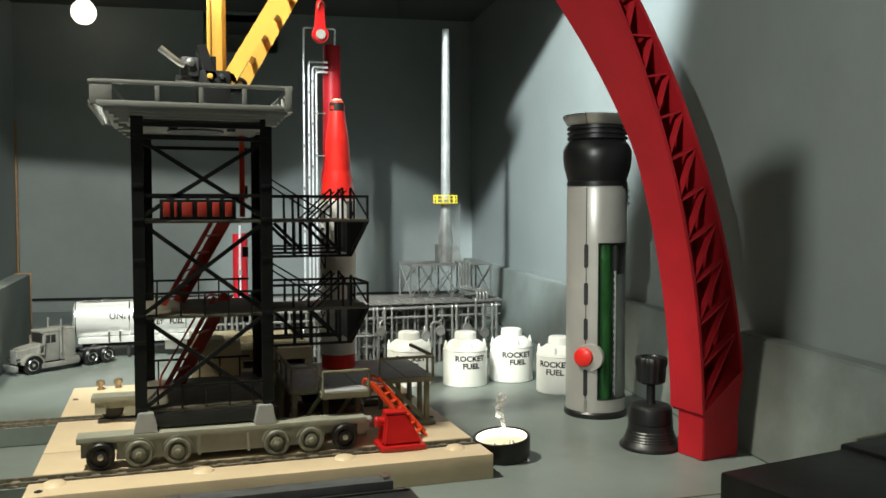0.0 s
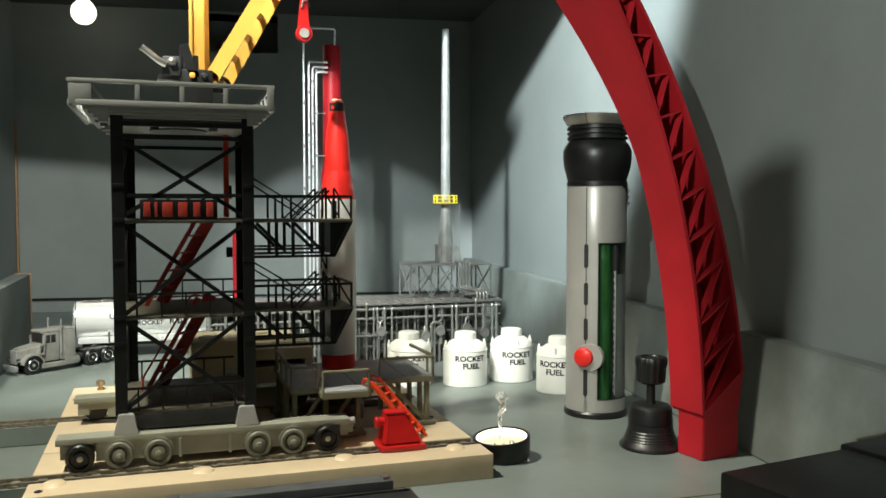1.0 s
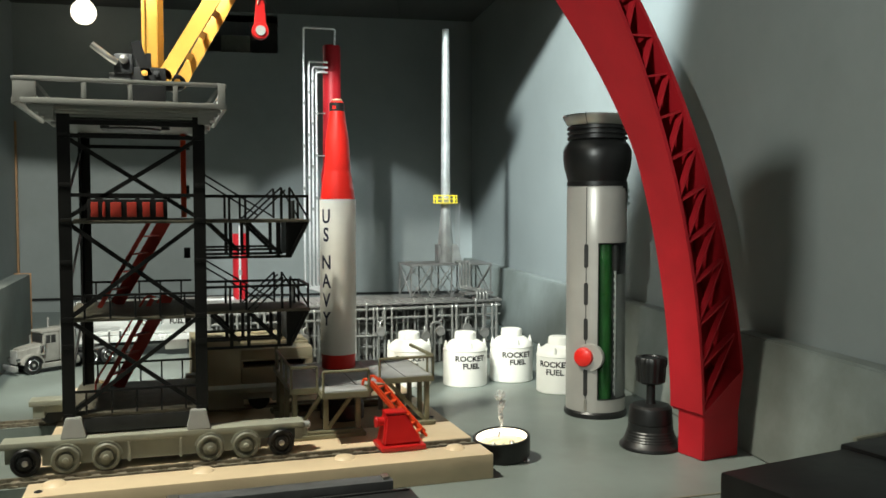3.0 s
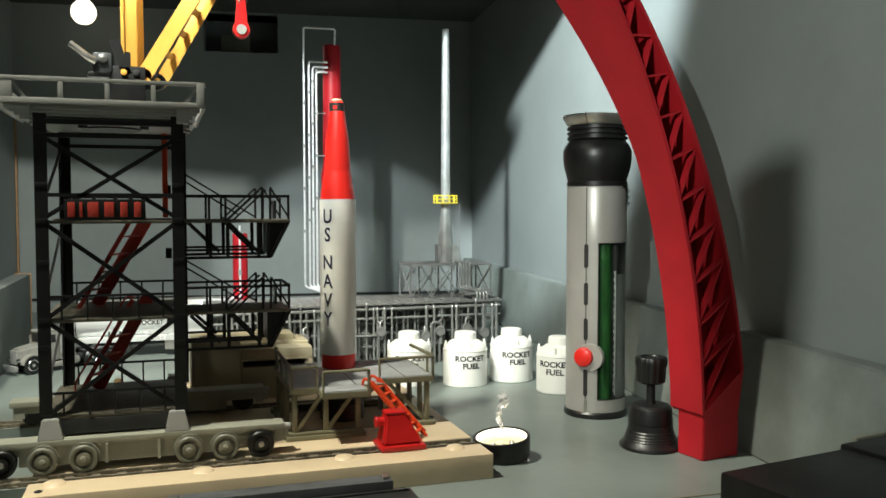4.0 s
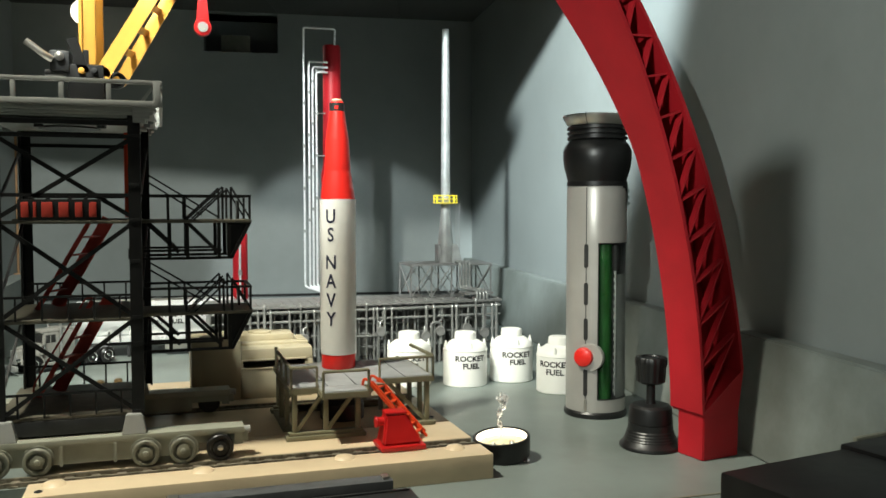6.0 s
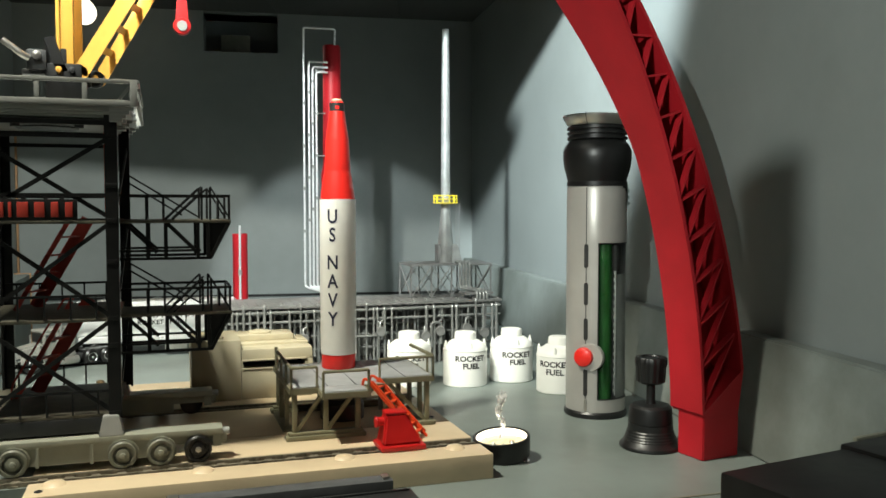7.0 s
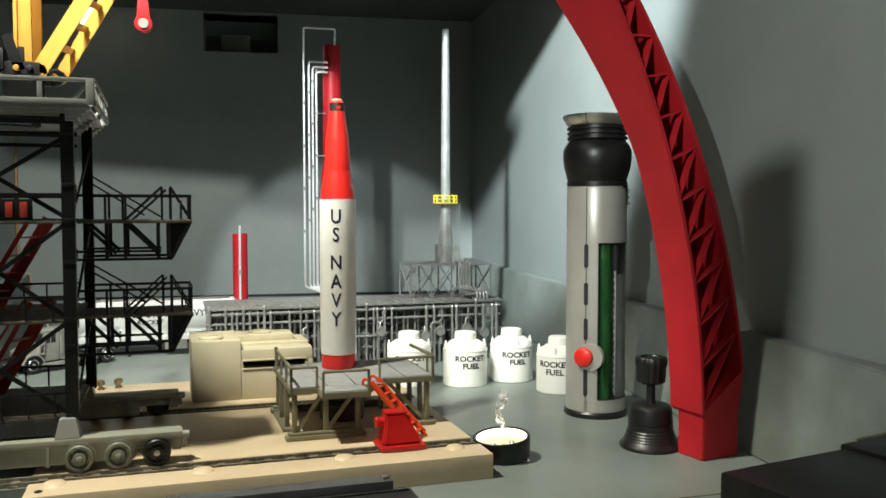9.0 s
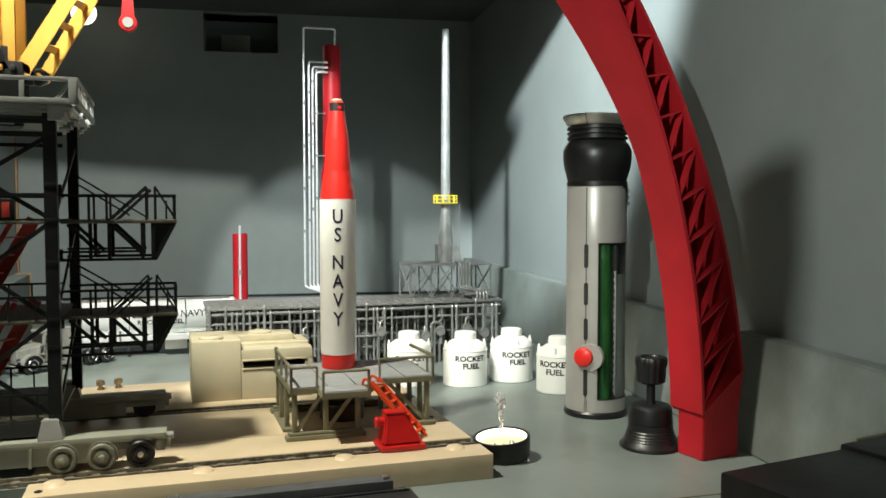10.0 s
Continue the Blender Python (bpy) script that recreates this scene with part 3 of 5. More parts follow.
def top_platform(g):
    x0, x1, y0, y1, zb, zt = -0.064, 0.1265, 0.886, 1.098, 0.3785, 0.4005
    p = part("top_platform", box(B(), x0 + 0.012, x1 - 0.006, y0 + 0.004, y1 - 0.004, 0.3705, 0.3765, 0.001), M_PLAT, g, "light grey railed crane platform")
    for k in range(3):
        i = 0.008 + k * 0.006
        part("under_step", box(B(), x0 + 0.016 + i, x1 - 0.008 - i * 0.7, y0 + 0.002 + i * 0.5, y1 - 0.002 - i * 0.5, 0.3675 - k * 0.0028, 0.3704 - k * 0.0028, 0.0005), M_PLAT, p)
    part("turntable_hole", lathe(B(), [(0.0001, 0), (0.030, 0), (0.030, -0.0015), (0.0001, -0.0015)], 40, (0.036, 0.985, 0.3615)), M_DARK, p, "dark round turntable boss")
    for x in (0.012, 0.07):
        part("stud", lathe(B(), [(0.0045, 0), (0.0045, -0.004), (0.0001, -0.004)], 12, (x, 0.935, 0.3615)), M_DARK, p)
    for y in (y0, y1):
        part("top_rail", box(B(), x0, x1, y - 0.0016, y + 0.0016, zt - 0.004, zt, 0.0006), M_PLAT, p)
        part("bottom_rail", box(B(), x0 + 0.006, x1, y - 0.0016, y + 0.0016, zb - 0.0035, zb + 0.0022, 0.0006), M_PLAT, p)
        for x in (-0.003, 0.038, 0.0795):
            part("platform_post", box(B(), x - 0.0022, x + 0.0022, y - 0.0014, y + 0.0014, zb, zt - 0.003, 0.0004), M_PLAT, p)
        part("corner_panel", box(B(), x0, x0 + 0.020, y - 0.0013, y + 0.0013, zb - 0.002, zt - 0.003, 0.0004), M_PLAT, p)
        part("corner_post", box(B(), x1 - 0.007, x1, y - 0.0018, y + 0.0018, zb - 0.0035, zt, 0.0005), M_PLAT, p)
        part("corner_brace", bar(B(), (x0 + 0.020, y + 0.002, zt - 0.006), (x0 + 0.032, y + 0.002, zb), 0.002, 0.003), M_PLAT, p)
        part("corner_brace", bar(B(), (x1 - 0.007, y + 0.002, zt - 0.006), (x1 - 0.019, y + 0.002, zb), 0.002, 0.003), M_PLAT, p)
    for x in (x0, x1):
        part("end_rail", box(B(), x - 0.0016, x + 0.0016, y0 + 0.002, y1 - 0.002, zt - 0.004, zt, 0.0006), M_PLAT, p)
        part("end_rail", box(B(), x - 0.0016, x + 0.0016, y0 + 0.002, y1 - 0.002, zb - 0.0035, zb + 0.0022, 0.0006), M_PLAT, p)
        for i in range(1, 6):
            y = y0 + (y1 - y0) * i / 6
            part("platform_post", box(B(), x - 0.0014, x + 0.0014, y - 0.0025, y + 0.0025, zb, zt - 0.003, 0.0004), M_PLAT, p)
        for y in (y0 + 0.010, (y0 + y1) / 2, y1 - 0.010):
            bm = B()
            for k in range(4):
                a, b = (x0 + 0.012 + 0.0045 * k, x0 + 0.034) if x < 0 else (x1 - 0.026, x1 - 0.004 - 0.0035 * k)
                box(bm, a, b, y - 0.0085, y + 0.0085, zb - 0.0072 - 0.0036 * k, zb - 0.0036 - 0.0036 * k, 0.0005)
            part("bracket", bm, M_PLAT, p)


def crane(g):
    def slid(bm):
        bmesh.ops.translate(bm, verts=bm.verts[:], vec=(0.0075, 0, 0))
        return bm
    c = part("crane_cab", slid(lathe(B(), [(0.0001, 0), (0.026, 0), (0.026, 0.010), (0.024, 0.012), (0.0001, 0.012)], 32, (0.052, 0.985, 0.3766))), M_BLACK, g, "black crane turntable and winch")
    bm = B()
    box(bm, 0.030, 0.064, 0.958, 0.963, 0.388, 0.424, 0.001)
    box(bm, 0.030, 0.064, 0.998, 1.003, 0.388, 0.424, 0.001)
    box(bm, 0.034, 0.050, 0.963, 0.998, 0.400, 0.440, 0.002)
    for y in (0.960, 1.0):
        bar(bm, (0.046, y, 0.415), (0.034, y, 0.450), 0.004, 0.010)
    box(bm, 0.058, 0.072, 0.968, 0.974, 0.402, 0.4245, 0.001)
    part("winch_frame", slid(bm), M_BLACK, c)
    bm = B()
    box(bm, 0.013, 0.032, 0.955, 0.985, 0.416, 0.437, 0.003)
    box(bm, 0.008, 0.030, 0.960, 0.980, 0.412, 0.418, 0.002)
    part("winch_drum", slid(bm), M_DARK, c)
    part("drum_cap", slid(lathe(B(), [(0.0001, -0.004), (0.0042, -0.003), (0.0046, 0.0), (0.0046, 0.003)], 16, (0.023, 0.954, 0.4305), "y")), M_STEEL, c, "shiny steel drum cap")
    part("crank", pipe(B(), rounded([(0.024, 0.953, 0.427), (0.018, 0.951, 0.430), (0.007, 0.951, 0.4385), (0.0002, 0.951, 0.4435)], 0.006), 0.0034, 12), M_STEEL, c, "shiny bent steel crank handle")
    for x, z, mat in ((0.043, 0.4175, M_YEL), (0.055, 0.4175, M_DARK)):
        part("pin", slid(lathe(B(), [(0.0001, -0.003), (0.0028, -0.0025), (0.0032, 0.0), (0.0032, 0.004)], 16, (x, 0.9555, z), "y")), mat, c)
    # upright yellow mast of two side plates
    mast = part("mast", slid(box(B(), 0.0425, 0.0565, 0.964, 0.972, 0.425, 0.585, 0.001)), M_YEL, g, "yellow plastic mast")
    part("mast_plate", slid(box(B(), 0.0475, 0.0625, 0.992, 1.0, 0.425, 0.585, 0.001)), M_YEL, mast)
    part("mast_head", slid(box(B(), 0.044, 0.058, 0.972, 0.992, 0.570, 0.585, 0.001)), M_YEL, mast)
    part("mast_cheek", slid(box(B(), 0.0405, 0.0440, 0.961, 0.966, 0.432, 0.585, 0.0006)), M_YEL, mast)
    # sloping yellow boom: two side channels joined by cross webs
    p0, p1 = Vector((0.070, 0.963, 0.4155)), Vector((0.166, 0.963, 0.578))
    d = (p1 - p0).normalized()
    bm = bar(B(), p0, p1, 0.004, 0.015)
    lathe(bm, [(0.0001, -0.002), (0.0078, -0.002), (0.0078, 0.002), (0.0001, 0.002)], 24, p0, "y")
    boom = part("boom", bm, M_YEL, g, "yellow plastic crane boom")
    q0, q1 = p0 + Vector((0.0165, 0.031, -0.002)), p1 + Vector((0.0125, 0.031, 0))
    bm = bar(B(), q0, q1, 0.004, 0.013)
    lathe(bm, [(0.0001, -0.002), (0.0068, -0.002), (0.0068, 0.002), (0.0001, 0.002)], 24, q0, "y")
    part("boom_plate", bm, M_YEL, boom)
    for k in range(6):
        a = p0.lerp(p1, 0.16 + k * 0.145)
        part("boom_web", bar(B(), a + Vector((0.004, 0.002, 0)), a + Vector((0.014, 0.029, 0)), 0.0075, 0.0018, d), M_YEL, boom)
    part("boom_wheel", lathe(B(), [(0.0001, -0.004), (0.007, -0.004), (0.009, -0.002), (0.009, 0.002), (0.007, 0.004), (0.0001, 0.004)], 20, (0.083, 0.984, 0.4125), "y"), M_BLACK, boom, "black boom roller")
    part("boom_pin", lathe(B(), [(0.0001, -0.005), (0.0034, -0.005), (0.0034, 0.0)], 14, (0.083, 0.980, 0.4125), "y"), M_YEL, boom)
    part("tip_sheave", lathe(B(), [(0.0001, -0.012), (0.008, -0.012), (0.008, 0.012), (0.0001, 0.012)], 20, (0.1665, 0.977, 0.574), "y"), M_BLACK, boom)
    # hook block on its line
    bm = B()
    v = [bm.verts.new((0.1705 + sx * a, 0.970 + sy * b, z)) for a, b, z in ((0.0072, 0.004, 0.4705), (0.0040, 0.003, 0.508)) for sx, sy in ((-1, -1), (1, -1), (1, 1), (-1, 1))]
    for f in ((0, 1, 5, 4), (1, 2, 6, 5), (2, 3, 7, 6), (3, 0, 4, 7), (4, 5, 6, 7), (3, 2, 1, 0)):
        bm.faces.new([v[i] for i in f])
    bmesh.ops.bevel(bm, geom=bm.edges[:], offset=0.0012, segments=2, affect="EDGES")
    lathe(bm, [(0.0001, -0.0042), (0.0085, -0.0042), (0.0092, -0.003), (0.0092, 0.003), (0.0085, 0.0042), (0.0001, 0.0042)], 28, (0.1705, 0.970, 0.4705), "y")
    hook = part("hook_block", bm, M_RED, g, "red plastic hook block")
    part("sheave", lathe(B(), [(0.0001, -0.0056), (0.0052, -0.0056), (0.0056, -0.0040), (0.0056, 0.0)], 24, (0.1705, 0.970, 0.4705), "y"), M_PLAT, hook, "grey round sheave")
    part("hook_eye", pipe(B(), rounded([(0.1675, 0.966, 0.498), (0.1695, 0.966, 0.506), (0.1745, 0.966, 0.505), (0.1765, 0.966, 0.500)], 0.003), 0.0010, 8), M_CHROME, hook, "shiny wire hook")
    part("line", pipe(B(), [(0.1705, 0.970, 0.506), (0.1715, 0.972, 0.574)], 0.0005, 6), M_WHITE, hook, "thin pale line")


GANTRY = gantry()


def rocket():
    r = thing("rocket", "red and white toy rocket standing on the launch pad", "rocket", (0.2035, 1.040, 0.0835), 0)
    part("tail", lathe(B(), [(0.0001, 0), (0.0198, 0), (0.0206, 0.002), (0.0206, 0.0172), (0.0001, 0.0172)], 48), M_ROCKRED, r, "red tail ring")
    part("body", lathe(B(), [(0.0001, 0.0172), (0.0212, 0.0173), (0.0216, 0.020), (0.0219, 0.11), (0.0219, 0.2045), (0.0001, 0.205)], 56), M_WHITE, r, "white plastic body")
    nose = part("nose", lathe(B(), [(0.0001, 0.205), (0.0210, 0.205), (0.0207, 0.2068), (0.0197, 0.2153), (0.0164, 0.2360), (0.0160, 0.2385), (0.0142, 0.2755), (0.0139, 0.2780), (0.0093, 0.3090), (0.0086, 0.3120), (0.0084, 0.3205), (0.0070, 0.3225), (0.0001, 0.3235)], 120), M_ROCKRED, r, "red stepped nose cone", 5)
    part("nose_ring", lathe(B(), [(0.0080, 0.3105), (0.0091, 0.3105), (0.0089, 0.3205), (0.0078, 0.3205)], 40), M_INKB, nose, "black nose band")
    for k in range(3):
        part("nose_mark", bend(box(B(), -0.0022, 0.0022, -0.0007, 0, 0, 0.004), 0.0089, 0.3125, 18 + k * 120), M_ROCKRED, nose)
    part("nose_tip", lathe(B(), [(0.0062, 0.3222), (0.0066, 0.3235), (0.005, 0.3252), (0.0001, 0.3256)], 24), M_CREAM, nose, "worn pale nose tip")
    body = [o for o in r.children if o.name.startswith("body")][0]
    for ch, z in (("U", 0.1835), ("S", 0.1615), ("N", 0.1285), ("A", 0.106), ("V", 0.083), ("Y", 0.0605)):
        part("letter", bend(lettering(ch, 0.0235, 0.80, 0.0003), 0.0219, z), M_INK, body, "dark blue letter")
    return r


ROCKET = rocket()


def launch_pad():
    p = thing("launch_pad", "grey railed launch pad deck on olive-grey braced legs", "launch pad", (0.21, 0.99, BASE))
    Z1 = 0.0832
    deck = part("deck", box(B(), 0.131, 0.232, 0.931, 1.075, Z1 - 0.004, Z1, 0.0006), M_DECK, p, "grey deck plate")
    part("deck", box(B(), 0.2324, 0.297, 0.956, 1.075, Z1 - 0.004, Z1, 0.0006), M_DECK, p, "grey deck plate")
    part("deck_bay", box(B(), 0.160, 0.208, 0.898, 0.9305, Z1 - 0.004, Z1, 0.0006), M_DECK, p, "grey deck plate")
    for x in (0.17, 0.2015, 0.265):
        part("deck_joint", box(B(), x - 0.0005, x + 0.0005, 0.932 if x < 0.23 else 0.957, 1.07, Z1, Z1 + 0.0004), M_STRIP, deck)
    bm = B()
    for a, b in (((0.130, 0.9295), (0.160, 0.9295)), ((0.160, 0.9295), (0.159, 0.897)), ((0.159, 0.897), (0.209, 0.897)), ((0.209, 0.897), (0.209, 0.9295)), ((0.209, 0.9295), (0.2325, 0.9295)), ((0.2325, 0.9295), (0.2325, 0.9545)), ((0.2325, 0.9545), (0.298, 0.9545)), ((0.298, 0.9545), (0.298, 1.076)), ((0.130, 1.076), (0.298, 1.076)), ((0.130, 0.9295), (0.130, 1.076))):
        bar(bm, (*a, Z1 - 0.0035), (*b, Z1 - 0.0035), 0.003, 0.006, (b[1] - a[1], a[0] - b[0], 0))
    part("fascia", bm, M_PADF, p)
    for y0, lx in ((0.934, (0.134, 0.168, 0.204, 0.290)), (1.068, (0.134, 0.185, 0.238, 0.286))):
        s_ = part("sill", box(B(), 0.124, 0.212 if y0 < 1 else 0.296, y0 - 0.008, y0 + 0.006, BASE, BASE + 0.005, 0.0012), M_PADF, p)
        part("sill_step", box(B(), 0.127, 0.209 if y0 < 1 else 0.293, y0 - 0.0055, y0 + 0.0045, BASE + 0.005, BASE + 0.0085, 0.001), M_PADF, s_)
        for x in lx:
            if x > 0.21 and y0 < 1:
                continue
            part("leg", box(B(), x - 0.0028, x + 0.0028, y0 - 0.003, y0 + 0.003, BASE + 0.0085, Z1 - 0.004, 0.0005), M_PADF, p)
        for a, b in zip(lx, lx[1:]):
            if b - a > 0.06 and y0 < 1:
                part("leg", box(B(), 0.2385, 0.2441, 0.956, 0.962, BASE + 0.0005, Z1 - 0.004, 0.0005), M_PADF, p)
                part("leg", box(B(), 0.2885, 0.2941, 0.956, 0.962, BASE + 0.0005, Z1 - 0.004, 0.0005), M_PADF, p)
                part("brace", bar(B(), (0.2450, 0.959, Z1 - 0.006), (0.2880, 0.959, BASE + 0.006), 0.0026, 0.0042), M_PADF, p)
                part("sill", box(B(), 0.236, 0.300, 0.950, 0.966, BASE, BASE + 0.005, 0.0012), M_PADF, p)
                continue
            if b - a > 0.06:
                part("brace", bar(B(), (b - 0.045, y0, Z1 - 0.006), (b - 0.003, y0, BASE + 0.009), 0.0026, 0.0042), M_PADF, p)
                continue
            part("brace", bar(B(), (a + 0.002, y0, BASE + 0.009), (b - 0.002, y0, Z1 - 0.006), 0.0026, 0.0042), M_PADF, p)
    for x in (0.132, 0.289):
        part("side_sill", box(B(), x - 0.006, x + 0.006, 0.968, 1.058, BASE, BASE + 0.004, 0.001), M_PADF, p)
        for y in (0.98, 1.025):
            part("leg", box(B(), x - 0.0026, x + 0.0026, y - 0.0026, y + 0.0026, BASE + 0.004, Z1 - 0.004, 0.0004), M_PADF, p)
    part("pedestal", lathe(B(), [(0.0001, BASE), (0.026, BASE), (0.026, 0.045), (0.020, 0.050), (0.020, Z1 - 0.005), (0.0001, Z1 - 0.005)], 32, (0.2035, 1.02, 0)), M_DARK, p, "dark launch motor housing under the deck")
    part("spring", lathe(B(), [(0.004, 0.04)] + [(0.004 + 0.0018 * (k % 2), 0.04 + 0.0015 * k) for k in range(18)] + [(0.004, 0.07)], 16, (0.245, 0.985, 0)), M_STEEL, p, "steel spring")

    def fence(pts, zt=0.1055):
        ra = part("railing", pipe(B(), rounded([(x, y, zt) for x, y in pts], 0.002), 0.0017, 8), M_PADF, p)
        for (x, y), (x2, y2) in zip(pts, pts[1:]):
            n = max(1, round(math.hypot(x2 - x, y2 - y) / 0.045))
            for k in range(n + 1):
                xx, yy = x + (x2 - x) * k / n, y + (y2 - y) * k / n
                part("rail_post", pipe(B(), [(xx, yy, Z1 - 0.003), (xx, yy, zt)], 0.0015, 8), M_PADF, ra)
    fence([(0.130, 1.05), (0.130, 0.929), (0.158, 0.929)])
    fence([(0.159, 0.897), (0.208, 0.897)])
    fence([(0.234, 0.9545), (0.298, 0.9545), (0.298, 0.978)])
    part("rail_spar", bar(B(), (0.298, 0.957, 0.106), (0.283, 1.0, 0.113), 0.003, 0.003), M_PADF, p)
    part("rail_corner", bar(B(), (0.130, 1.05, Z1), (0.1305, 1.06, 0.108), 0.004), M_PADF, p)


launch_pad()


def ladder():
    t = thing("ladder", "orange-red plastic ladder leaning from pad deck to base", "ladder", (0.265, 0.915, BASE))
    off = Vector((0.0115, 0.0150, 0.0))
    a0, a1 = Vector((0.2630, 0.887, BASE + 0.001)), Vector((0.2150, 0.921, 0.088))
    for k in range(2):
        o = off * k
        part("rail", pipe(B(), rounded([a0 + o, a1 + o, a1 + o + Vector((-0.006, 0.004, 0.003)), a1 + o + Vector((-0.008, 0.005, -0.008))], 0.005), 0.0016, 8), M_ORANGE, t)
        part("side_plate", bar(B(), a0.lerp(a1, 0.06) + o, a0.lerp(a1, 0.98) + o, 0.0016, 0.0062, off), M_ORANGE, t)
    for k in range(1, 8):
        c = a0.lerp(a1, k / 8)
        part("step", bar(B(), c, c + off, 0.0050, 0.0014, (0.82, -0.57, 0)), M_ORANGE, t)


ladder()


def bunker():
    t = thing("blockhouse", "tan plastic blockhouse with stepped roof and slit window", "blockhouse", (0.115, 1.21, BASE))
    for v in ((0.034, 0.096, 1.152, 1.250, BASE, 0.1045), (0.0965, 0.190, 1.188, 1.250, BASE, 0.0945), (0.0965, 0.190, 1.152, 1.1875, BASE, 0.0668), (0.0965, 0.190, 1.152, 1.1875, 0.0770, 0.0915), (0.180, 0.190, 1.152, 1.1875, 0.0672, 0.0766), (0.0965, 0.0990, 1.152, 1.1875, 0.0672, 0.0766)):
        part("wall_block", box(B(), *v, 0.0012 if v[5] - v[4] > 0.02 or v[4] > 0.07 else 0.0), M_TAN, t)
    part("slit_window", box(B(), 0.099, 0.180, 1.181, 1.187, 0.0672, 0.0766), M_INKB, t, "black slit window")
    part("slit_ledge", box(B(), 0.098, 0.182, 1.1505, 1.153, 0.0650, 0.0672, 0.0005), M_TAN, t)
    part("slit_hood", box(B(), 0.098, 0.182, 1.1490, 1.153, 0.0766, 0.0785, 0.0005), M_TAN, t)
    part("roof_slab", box(B(), 0.0965, 0.172, 1.205, 1.249, 0.0945, 0.1030, 0.001), M_TAN, t)
    for x, y, z in ((0.060, 1.180, 0.1045), (0.128, 1.227, 0.1030)):
        part("roof_vent", lathe(B(), [(0.0001, 0), (0.016, 0), (0.016, 0.0022), (0.0145, 0.0030), (0.0001, 0.0034)], 36, (x, y, z)), M_TAN, t)
    for k in range(3):
        part("roof_rib", box(B(), 0.176, 0.188, 1.195 + 0.016 * k, 1.203 + 0.016 * k, 0.0945, 0.0960), M_TAN, t)


bunker()


def fuel_tank():
    t = thing("fuel_tank", "white plastic rocket fuel tank with black lettering", "tank", (0.452, 1.278, 0), -18, "white fuel tanks")
    r = 0.0345
    shell = part("shell", lathe(B(), [(0.0001, 0), (r - 0.001, 0), (r, 0.0015), (r, 0.056), (r - 0.0012, 0.060), (r - 0.004, 0.0635), (0.022, 0.0695), (0.0175, 0.071), (0.0001, 0.071)], 56), M_TANKW, t)
    part("hatch", lathe(B(), [(0.0172, 0.071), (0.0168, 0.080), (0.0160, 0.0822), (0.0145, 0.0832), (0.0001, 0.084)], 40), M_TANKW, t)
    part("seam", lathe(B(), [(r, 0.0548), (r + 0.0006, 0.0553), (r + 0.0006, 0.0563), (r, 0.0568)], 56), M_TANKW, shell)
    for a in (15, 105, 195, 285):
        x, y = (r - 0.003) * math.cos(radians(a)), (r - 0.003) * math.sin(radians(a))
        part("lifting_lug", lathe(B(), [(0.0001, 0.060), (0.0032, 0.060), (0.0022, 0.066), (0.0009, 0.0705), (0.0001, 0.0707)], 10, (x, y, 0)), M_TANKW, t)
    part("lettering", bend(lettering("ROCKET", 0.0115, 1.10, 0.00034), r, 0.0445, 13), M_INKB, shell, "black printed word")
    part("lettering", bend(lettering("FUEL", 0.0115, 1.10, 0.00034), r, 0.0330, 15), M_INKB, shell, "black printed word")
    for x, y, turn in ((0.535, 1.289, -19), (0.571, 1.186, -52), (0.368, 1.306, -24)):
        copy_thing(t, pose(x, y, 0, 0, 0, turn))


fuel_tank()


